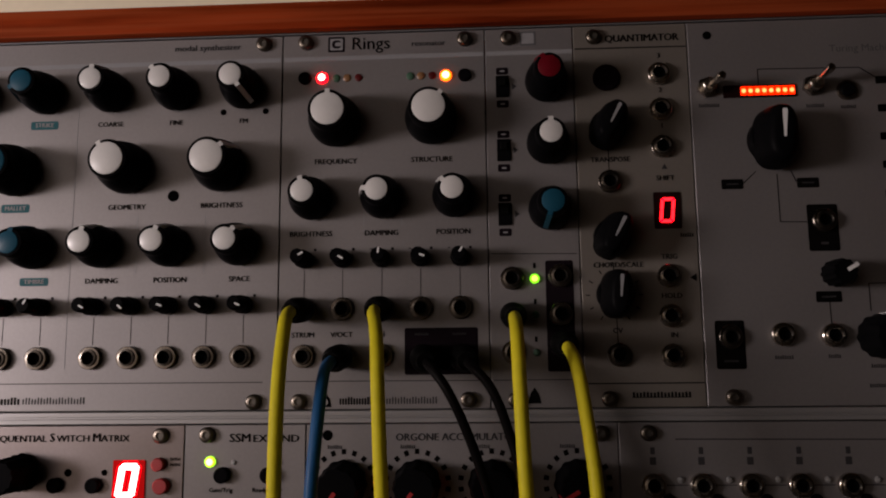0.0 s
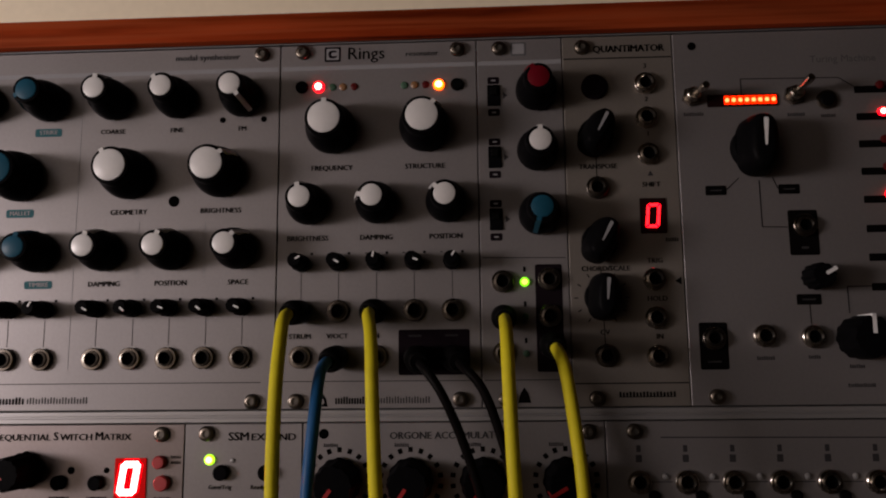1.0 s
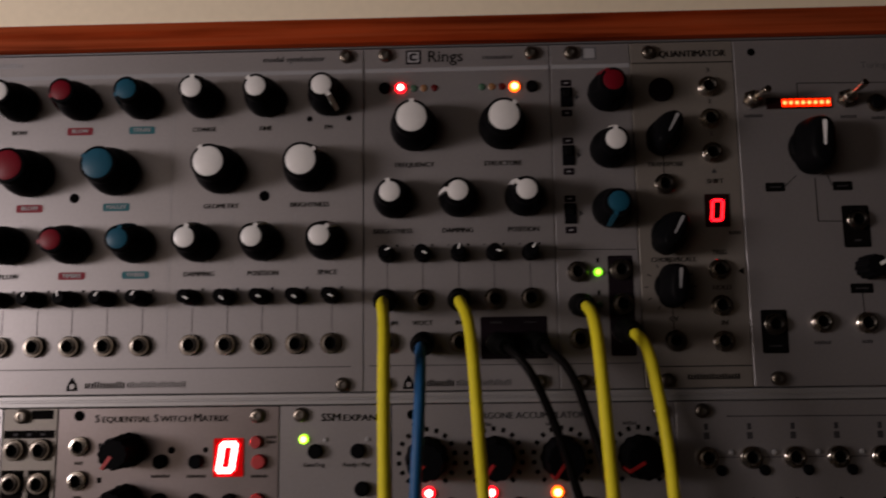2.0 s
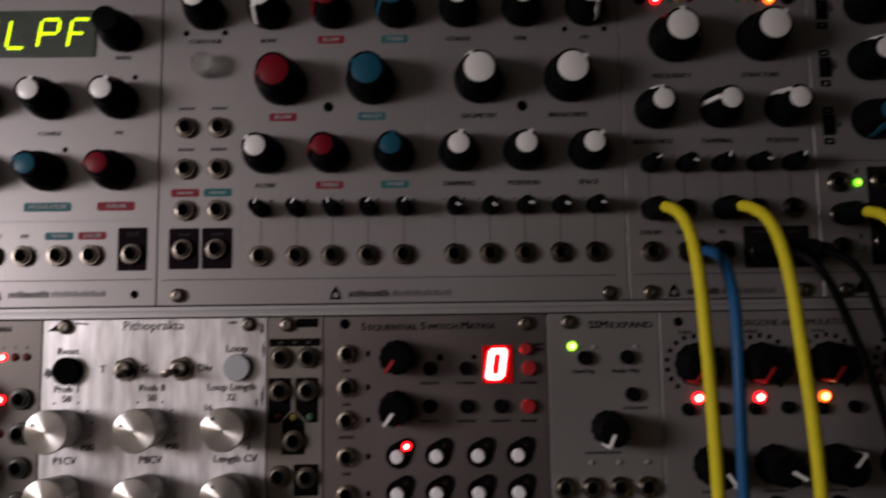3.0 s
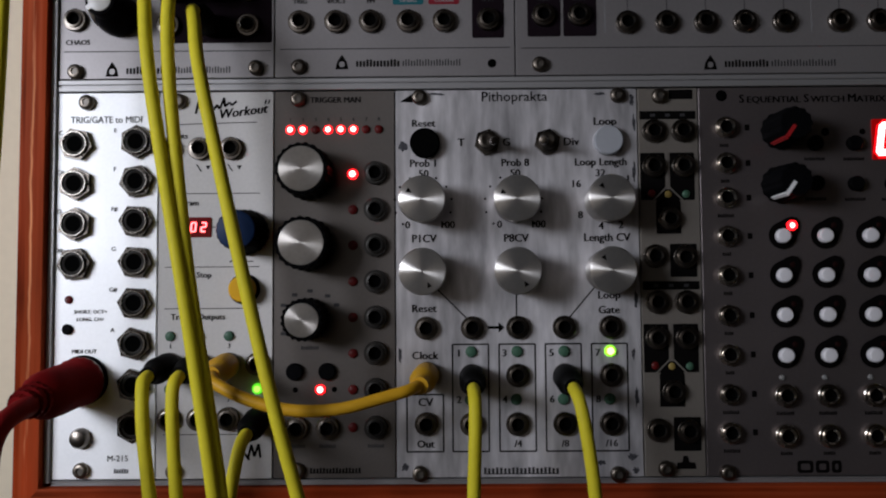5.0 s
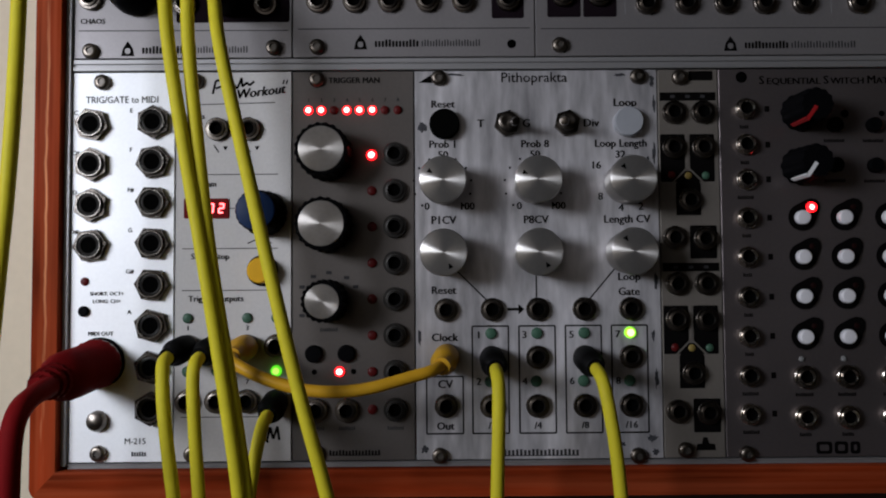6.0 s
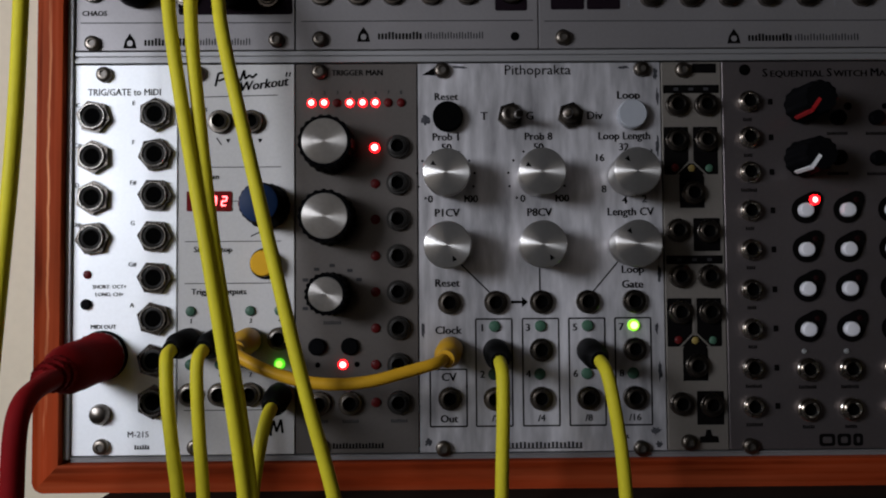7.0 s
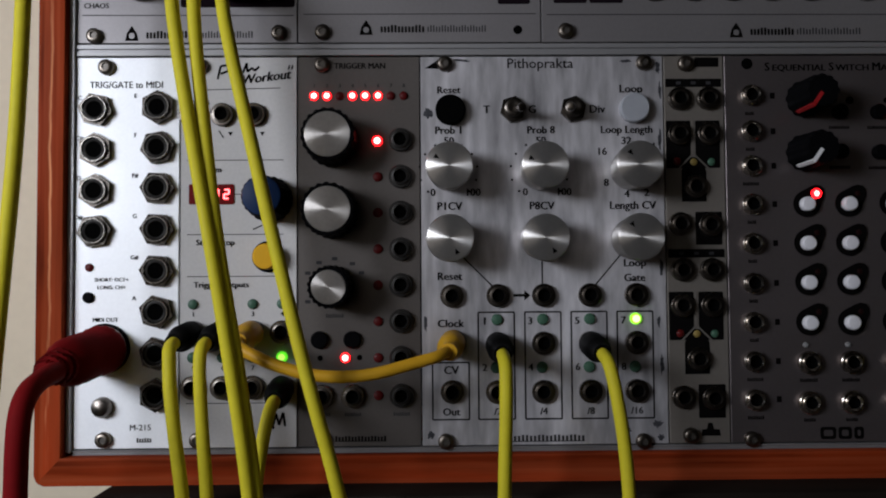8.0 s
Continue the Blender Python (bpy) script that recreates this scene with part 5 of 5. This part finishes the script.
def matrix_module():
    m = module("grey switch matrix module with sixteen pale keys and red digit", 44, 2, 0, 16 * HP, M_GREY)
    dot(m, 7.9, 125.8, 1.9), screw(m, 73.4, 125.2), screw(m, 6.7, 1.2), screw(m, 73.4, 1.2)
    for first, rest, x, w in (("S", "EQUENTIAL", 13.6, 17.4), ("S", "WITCH", 35.2, 10.4), ("M", "ATRIX", 49.8, 10.0)):
        words(m, first, x, 124.6, 2.7, M_INK, align="LEFT")
        words(m, rest, x + 2.9 + w / 2, 124.3, 2.1, M_INK, squeeze=1.12)
    for x0, x1 in ((29.6, 34.8), (35.6, 40.0), (40.8, 44.0)):
        part("printed_mark", prism(bmesh.new(), rounded(x0, x1, 0.9, 4.9, 0.9), 0.0, -0.1), M_INK, m)
        part("printed_mark", prism(bmesh.new(), rounded(x0 + 1.1, x1 - 1.1, 1.9, 3.9, 0.5), -0.1, -0.14), M_GREY, m)
    for k, z in enumerate((115.0, 103.0, 91.4, 78.6, 65.6, 52.4, 39.5, 26.6, 14.1)):
        jack(m, 8.7 - 0.1 * k, z, "small", M_NICKEL_LIT)
        bar(m, 8.4, z - 6.0, 5.5 if k in (2, 7, 8) else 3.0, 1.2, M_INK)
        bar(m, 16.2, z, 1.6, 2.0, M_INK)
    round_knob(m, 26.6, 113.6, 5.9, 14.0, 215, M_KEYR, 0.4)
    round_knob(m, 26.2, 95.6, 5.9, 14.0, 215, M_INKW, 0.4)
    for x, z in ((38.4, 109.4), (51.4, 109.3), (38.3, 96.0), (51.5, 95.8), (63.7, 95.7)):
        button(m, x, z, 2.5, 2.4, M_BLACK)
        bar(m, x, z - 5.2, 7.0, 1.1, M_INK)
    for x, z in ((74.3, 109.1), (73.8, 95.6)):
        button(m, x, z, 2.6, 2.4, M_KEYR)
        bar(m, x, z - 5.2, 6.0, 1.1, M_INK)
    dot(m, 42.2, 113.3, 1.3), dot(m, 54.6, 113.3, 1.0), button(m, 73.2, 116.0, 2.2, 2.4, M_KEYR)
    bar(m, 78.4, 117.6, 3.6, 1.0, M_INK), bar(m, 78.4, 115.8, 3.6, 1.0, M_INK)
    # glowing window and wider digit behind stand in for the figure's bloom
    w = window_frame(m, 57.6, 68.4, 103.8, 117.4, G_BLOOM, 0.5)
    digit(w, "0", 62.6, 110.7, 9.3, G_BLOOM_EDGE, 0.14, 0.40, 0.62, "lit_diffuser")
    digit(w, "0", 62.6, 110.7, 9.2, G_SEGW, 0.14, 0.24)
    for i, x in enumerate((26.6, 40.6, 55.5, 69.7)):
        for j, z in enumerate((78.5, 65.5, 52.5, 39.2)):
            key = shared("key", ("key",), lambda bm: lathe(bm, [(2.4, -0.4), (2.4, -2.2), (2.0, -2.7), (0, -2.9)], 22), M_KEYW, m, "pale round key", (x, 0, z))
            shared("surround", ("surround",), key_surround, M_INK, key)
            if i + j == 0:
                lamp(key, 3.3, 3.5, H_RED, 1.0, 1.5, core=False)
                shared("lamp_collar", ("lampcollar",), lambda bm: lathe(bm, [(1.7, -0.4), (1.6, -1.2), (0.9, -1.3)], 18), G_RED, key, "", (3.3, 0, 3.5))
            else:
                lamp(key, 3.3, 3.5, M_SMOKE, 1.1, 0.8)
        lamp(m, x - 1.2, 31.9, M_LEDOFF_W, 0.9, 0.8)
        jack(m, x - 0.3, 26.1, "round", M_NICKEL_LIT), jack(m, x - 0.5, 13.0, "round", M_NICKEL_LIT)
        bar(m, x - 0.4, 20.2, 6.0, 1.2, M_INK), bar(m, x - 0.4, 7.2, 4.0, 1.2, M_INK)


matrix_module()


# ---- lower row: expander ----
def expander_module():
    m = module("grey expander module with a pointer knob and jack grid", 60, 2, 0, 8 * HP, M_SILVER)
    screw(m, 7.7, 125.4), screw(m, 33.0, 2.6)
    words(m, "SSM", 18.6, 124.2, 2.7, M_INK, squeeze=1.1)
    words(m, "EXPAND", 30.6, 124.0, 2.3, M_INK, squeeze=1.2)
    lamp(m, 8.9, 116.7, G_LIME, 1.8, 1.2)
    for x, z in ((13.2, 112.5), (28.5, 112.5), (30.0, 99.3)):
        button(m, x, z, 2.6, 2.4, M_BLACK)
    lamp(m, 16.8, 116.4, M_LEDOFF_W, 0.8, 0.6), lamp(m, 32.0, 116.4, M_LEDOFF_W, 0.8, 0.6)
    words(m, "Gate/Trig", 12.6, 107.6, 1.4), words(m, "Ready / Play", 28.0, 107.6, 1.4)
    bar(m, 31, 94.4, 9, 1.1, M_INKG)
    round_knob(m, 20.8, 87.6, 5.9, 14.0, 205, M_INKW, 0.4)
    bar(m, 19.0, 78.8, 13, 1.1, M_INKG)
    for x in (14.6, 24.5, 34.6):
        lamp(m, x, 75.4, M_LEDOFF_W, 0.9, 0.8)
    for x in (4.9, 14.5, 24.4, 34.2):
        for z in (66.7, 51.1, 38.0, 25.4, 13.2):
            jack(m, x, z, "round", M_NICKEL_LIT)
        bar(m, x, 60.4, 5, 1.1, M_INKG)


expander_module()


# ---- lower row: oscillator with ringed knobs ----
def wave_module():
    m = module("grey oscillator module with ticked knobs and red lamps", 68, 2, 0, 20 * HP, M_SILVER)
    dot(m, 7.2, 125.0, 1.7), screw(m, 96.0, 125.2), dot(m, 7.2, 3.2, 1.7), screw(m, 96.0, 3.2)
    words(m, "ORGONE ACCUMULATOR", 49.5, 124.2, 2.3, M_INKG)
    for k, x in enumerate((12.6, 36.6, 60.8, 88.2)):
        round_knob(m, x, 109.6, 7.2, 13.0, 215 if k < 3 else 240, M_KEYR, 0.6)
        for a in range(-140, 141, 20):
            s, c = math.sin(radians(a)), math.cos(radians(a))
            stroke(m, x + 9.3 * s, 109.6 + 9.3 * c, x + 11.0 * s, 109.6 + 11.0 * c, 1.5, M_INK, "printed_tick")
        bar(m, x - 3, 121.2, 5, 1.3, M_INKG)
        if k < 3:
            lamp(m, x + (0.6, -1.2, -2.0)[k], 97.6, (G_RED, G_RED, G_ORANGE)[k], 2.1, 1.4)
            button(m, x - 3.4, 93.6, 2.3, 2.0, M_BLACK), button(m, x + 8.4, 93.8, 2.3, 2.0, M_BLACK)
        else:
            lamp(m, x - 9, 102.6, M_LEDOFF_R, 1.2, 0.8)
    for x, a in ((17.0, 145), (39.0, 120), (61.0, 40), (84.0, 140)):
        round_knob(m, x, 74.0, 6.6, 14.0, a, M_INKW, 0.6)
        bar(m, x, 64.6, 8, 1.1, M_INKG)
    for x in (17.0, 39.0, 61.0, 84.0):
        button(m, x, 60.4, 2.6, 2.0, M_BLACK)
        round_knob(m, x, 47.6, 6.6, 14.0, x * 3, M_INKW, 0.6)
        for z in (30.0, 16.0):
            jack(m, x - 5, z), jack(m, x + 6, z)


wave_module()


# ---- lower row: slider module ----
def slider_module():
    m = module("grey module with a row of jacks over slider slots", 88, 2, 0, 26 * HP, M_SILVER)
    screw(m, 9.4, 125.2), screw(m, 120, 125.2), screw(m, 9.4, 3.2), screw(m, 120, 3.2)
    stroke(m, 18, 123.2, 130, 122.6, 0.4, M_INKG)
    for k in range(8):
        x = 10.4 + 15.25 * k
        jack(m, x, 108.9, mat=M_NICKEL_LIT)
        stroke(m, x + 4.2, 108.9, x + 11.0, 108.9, 0.3, M_INKG)
        bar(m, x + 0.2, 119.6, 1.4, 2.2, M_INKG), bar(m, x + 0.2, 116.4, 2.0, 2.4, M_INKG)
        lamp(m, x + 8.6, 110.6, M_LEDOFF_W, 1.0, 0.9)
        button(m, x + 4.6, 104.4, 1.9, 1.2, M_BLACK)
        plate(m, x - 0.9, x + 0.9, 40.0, 95.0, M_HOLE, 0.8, "slider_slot", -0.1)
        s = shared("slider_cap", ("slidercap",), lambda bm: block(bm, -2.6, 2.6, -9.0, -1.0, -5.0, 5.0, 0.8, 2), M_BLACK, m, "", (x, 0, 52.0 + 6 * ((k * 5) % 4)))
        shared("pointer", ("sliderline",), lambda bm: block(bm, -2.4, 2.4, -9.15, -8.8, -0.4, 0.4), M_INKW, s)
        jack(m, x, 26.0), jack(m, x, 13.0)


slider_module()


# ---- cables ----
def cord(parent, pts, r, mat):
    cu = bpy.data.curves.new("cord", "CURVE")
    cu.dimensions, cu.bevel_depth, cu.bevel_resolution, cu.resolution_u = "3D", r * MM, 3, 8
    sp = cu.splines.new("NURBS")
    sp.points.add(len(pts) - 1)
    for q, p in zip(sp.points, pts):
        q.co = (*(c * MM for c in p), 1)
    sp.order_u, sp.use_endpoint_u = 3, True
    cu.use_fill_caps = True
    tmp = new("cord", cu)
    me = bpy.data.meshes.new_from_object(tmp.evaluated_get(bpy.context.evaluated_depsgraph_get()))
    bpy.data.objects.remove(tmp)
    me.polygons.foreach_set("use_smooth", [True] * len(me.polygons))
    me.materials.clear()
    me.materials.append(mat)
    ob = new("cord", me)
    ob.parent = parent
    return ob


def plug(parent, x, z, mat, droop=6.0, swing=0.0, out=17.0):
    """A jack plug: metal collar, moulded sleeve and a short strain relief, standing out of its socket."""
    p = shared("plug", ("plug",), lambda bm: lathe(bm, [(2.7, -1.2), (4.0, -2.4), (4.2, -3.0), (4.2, -12.5), (3.6, -14.0), (2.9, -15.5), (2.7, -19.5), (0, -19.6)], 24), mat, parent, "moulded plug sleeve", (x, 0, z))
    shared("collar", ("plugcollar",), lambda bm: lathe(bm, [(2.2, -0.9), (3.2, -1.0), (3.2, -2.6), (2.2, -2.6)], 20), M_NICKEL, p)
    p.rotation_euler = (radians(droop), 0, radians(swing))
    return p


def cable(label, mat, runs, r=2.0, plugs=(), sleeve=None):
    runs = list(runs)
    for x, z, swing in plugs:
        first = abs(runs[0][0] - x) + abs(runs[0][2] - z) < abs(runs[-1][0] - x) + abs(runs[-1][2] - z)
        dx = math.sin(radians(swing))
        runs[0 if first else -1] = (x + 13 * dx, -13, z - 1.1)
        runs[1 if first else -2] = (x + 23 * dx, -23, z - 2.0)
    c = thing("patch_cable", label, "cable", runs[0], "patch cables")
    o = Vector(runs[0])
    for x, z, swing in plugs:
        plug(c, x - o.x, z - o.z, sleeve or M_RUBBER, 5.0, swing).location.y = -o.y * MM
    cord(c, [tuple(Vector(p) - o) for p in runs], r, mat)
    return c


def hang(a, b, low, y=-45):
    """Joins two falling runs by a loop below the table's edge."""
    (ax, ay, az), (bx, by, bz) = a[-1], b[-1]
    s = 1 if bx > ax else -1
    d = min(40.0, abs(bx - ax) / 3)
    return a + [(ax + s * 2, ay, low + 70), (ax + s * d, y, low), ((ax + bx) / 2, y, low - 12), (bx - s * d, y, low), (bx - s * 2, by, low + 70)] + b[::-1]


G1 = [(45.5, -14, 179), (46.5, -24, 178), (49, -31, 168), (50.5, -33, 148), (57, -35, 112), (63, -36, 80), (69, -37, 46), (74.5, -37, 10), (77, -36, -30)]
G2 = [(58.8, -14, 179), (57.5, -23, 178), (56, -30, 170), (56, -31, 148), (60, -33, 115), (64, -34, 82), (70, -35, 49), (76, -35, 10), (79, -36, -30)]
G3 = [(59.5, -13, 166), (62, -22, 166), (63.5, -29, 160), (65.5, -33, 146), (74, -37, 112), (81.5, -38, 80), (91, -40, 42), (100, -40, 11), (108, -40, -30)]
P1 = [(47.2, -12, 53.5), (48, -21, 53), (48, -26, 48), (49, -28, 38), (51, -29, 24), (53.5, -29, 6), (56, -30, -30)]
P2 = [(56.8, -12, 53.5), (56.2, -21, 53), (56.6, -25, 47), (57.2, -26, 38), (58, -26, 25), (59.5, -26, 6), (61, -28, -30)]
P3 = [(76.3, -12, 35.6), (77.6, -21, 36), (77.4, -26, 32), (76, -28, 24), (73.5, -28, 8), (71, -28, -30)]
T1 = [(146.9, -13, 49.2), (147, -22, 49), (147.2, -27, 44), (147, -29, 34), (146.5, -29.5, 20), (146, -30, 4), (146, -30, -30)]
T2 = [(177.4, -13, 49.2), (177.5, -22, 48.5), (178.4, -27, 43), (180, -29, 32), (181.5, -29.5, 20), (182.5, -30, 4), (184, -30, -30)]
Y1 = [(344.2, -13, 182.3), (344.8, -24, 182), (346.4, -35, 174), (347, -43, 158), (347.3, -46, 130), (348, -47, 104), (349, -46, 60), (350, -44, 10), (350, -44, -30)]
BL = [(357.2, -13, 166.8), (357.2, -24, 168), (358, -35, 161), (358, -42, 147), (357, -45, 129), (356, -46, 104), (356, -46, 60), (355, -44, 10), (355, -44, -30)]
Y2 = [(370.5, -13, 182.3), (371.6, -24, 182), (373.6, -35, 174), (375, -43, 158), (376.4, -46, 130), (378.4, -47, 104), (380, -46, 60), (381, -44, 10), (381, -44, -30)]
K1 = [(383.8, -13, 166.4), (386.5, -23, 166.5), (393.7, -28.0, 156.8), (400.7, -27, 140.6), (406.1, -28, 123.6), (412.4, -28, 100.1), (418.8, -29, 60), (421.0, -30, 10), (421.0, -30, -30)]
K2 = [(396.3, -13, 166.4), (399.6, -23, 166.5), (407.1, -27.0, 156.8), (412.4, -26, 140.6), (417.2, -28, 123.6), (422.0, -28, 100.1), (426.3, -29, 60), (428.4, -30, 10), (428.4, -30, -30)]
Y3 = [(414.0, -13, 179.8), (414, -24, 180.5), (414, -36, 172), (414.2, -43, 155), (415, -46, 130), (416.4, -47, 104), (418, -46, 60), (419, -44, 10), (419, -44, -30)]
Y4 = [(429.9, -13, 168.4), (430, -24, 169.5), (431.1, -33.0, 163.0), (432.7, -37, 148.6), (434.6, -40.5, 129.0), (435.3, -41, 102.3), (436.9, -40, 60), (437.9, -38, 10), (437.9, -38, -30)]

YEL = "yellow patch cable with black plugs, hanging from the modules"
cable(YEL, M_YELLOW, hang(G1, T1, -160), plugs=((45.5, ROW_TOP + 30.5, 0), (146.9, ROW_LOW + 33.2, 0)))
cable(YEL, M_YELLOW, hang(G2, T2, -190), plugs=((58.8, ROW_TOP + 30.5, 0), (177.4, ROW_LOW + 33.2, 0)))
cable(YEL, M_YELLOW, hang(G3, Y1, -230), plugs=((58.8, ROW_TOP + 18.0, 4), (344.2, ROW_TOP + 33.0, 0)))
cable(YEL, M_YELLOW, hang(P1, Y2, -260), plugs=((47.14, ROW_LOW + 37.5, 0), (370.5, ROW_TOP + 33.0, 0)))
cable(YEL, M_YELLOW, hang(P2, Y3, -290), plugs=((56.84, ROW_LOW + 37.5, 0), (414.0, ROW_TOP + 30.4, 0)))
cable(YEL, M_YELLOW, hang(P3, Y4, -320), plugs=((76.24, ROW_LOW + 19.6, 4), (429.9, ROW_TOP + 21.0, 0)))
cable("blue patch cable with a black plug in the resonator module", M_BLUEC, BL + [(356, -50, -180), (370, -60, -330)], 1.85, plugs=((357.18, ROW_TOP + 17.4, 0),))
cable("thin black patch cable looped between two output jacks", M_BLACKC, hang(K1, K2, -120), 1.45, plugs=((383.8, ROW_TOP + 17.0, 8), (396.3, ROW_TOP + 17.0, 8)))
cable("short amber yellow patch cable bridging clock and probability modules", M_AMBER, [(66.64, -12, 53.4), (67.2, -21, 52.5), (71, -25, 49), (79, -27, 45.5), (92, -28, 42), (107, -28, 42.2), (120, -25, 45.5), (128, -20, 48.5), (132.2, -12, 50)], 1.9, plugs=((66.64, ROW_LOW + 37.5, 0), (132.4, ROW_LOW + 34.0, -6)), sleeve=M_AMBER)
cable("yellow patch cable hanging down beside the wooden case side", M_YELLOW, [(30, 60, 296), (20, 20, 294), (14.5, -22, 285), (13.4, -38, 240), (12.6, -41, 190), (12, -41, 149), (11, -42, 109), (8.5, -43, 73), (5, -44, 25), (2, -44, -40), (0, -44, -240)], 2.1)

# the round five-pin plug with its red cable
din = thing("midi_cable", "dark red MIDI cable with a round moulded plug", "cable", (18.5, 0, ROW_LOW + 32.5), "")
dp = part("plug", lathe(bmesh.new(), [(7.0, -1.4), (8.0, -2.0), (8.1, -5.0), (7.6, -5.8), (7.6, -21.0), (7.2, -24.5), (6.2, -27.0), (5.4, -28.0), (5.4, -29.6), (4.6, -29.9), (4.6, -30.9), (5.0, -31.2), (5.0, -32.6), (4.1, -32.9), (4.1, -33.9), (4.4, -34.2), (4.3, -35.6), (3.5, -36.0), (3.0, -38.0), (0, -38.2)], 36, flutes=18, depth=0.25), M_MAROON, din, "ribbed dark red plug sleeve")
dp.rotation_euler = (radians(5), 0, radians(-2))
part("collar", lathe(bmesh.new(), [(6.6, -1.0), (7.8, -1.2), (7.8, -2.4), (6.6, -2.4)], 28), M_NICKEL, dp)
cord(din, [(1.4, -36, -3.2), (1.2, -47, -4.4), (1.6, -55, -9.2), (2.2, -58, -18), (2.0, -58, -34), (1.4, -58, -60), (-6, -60, -200), (-20, -60, -420)], 2.9, M_MAROON)
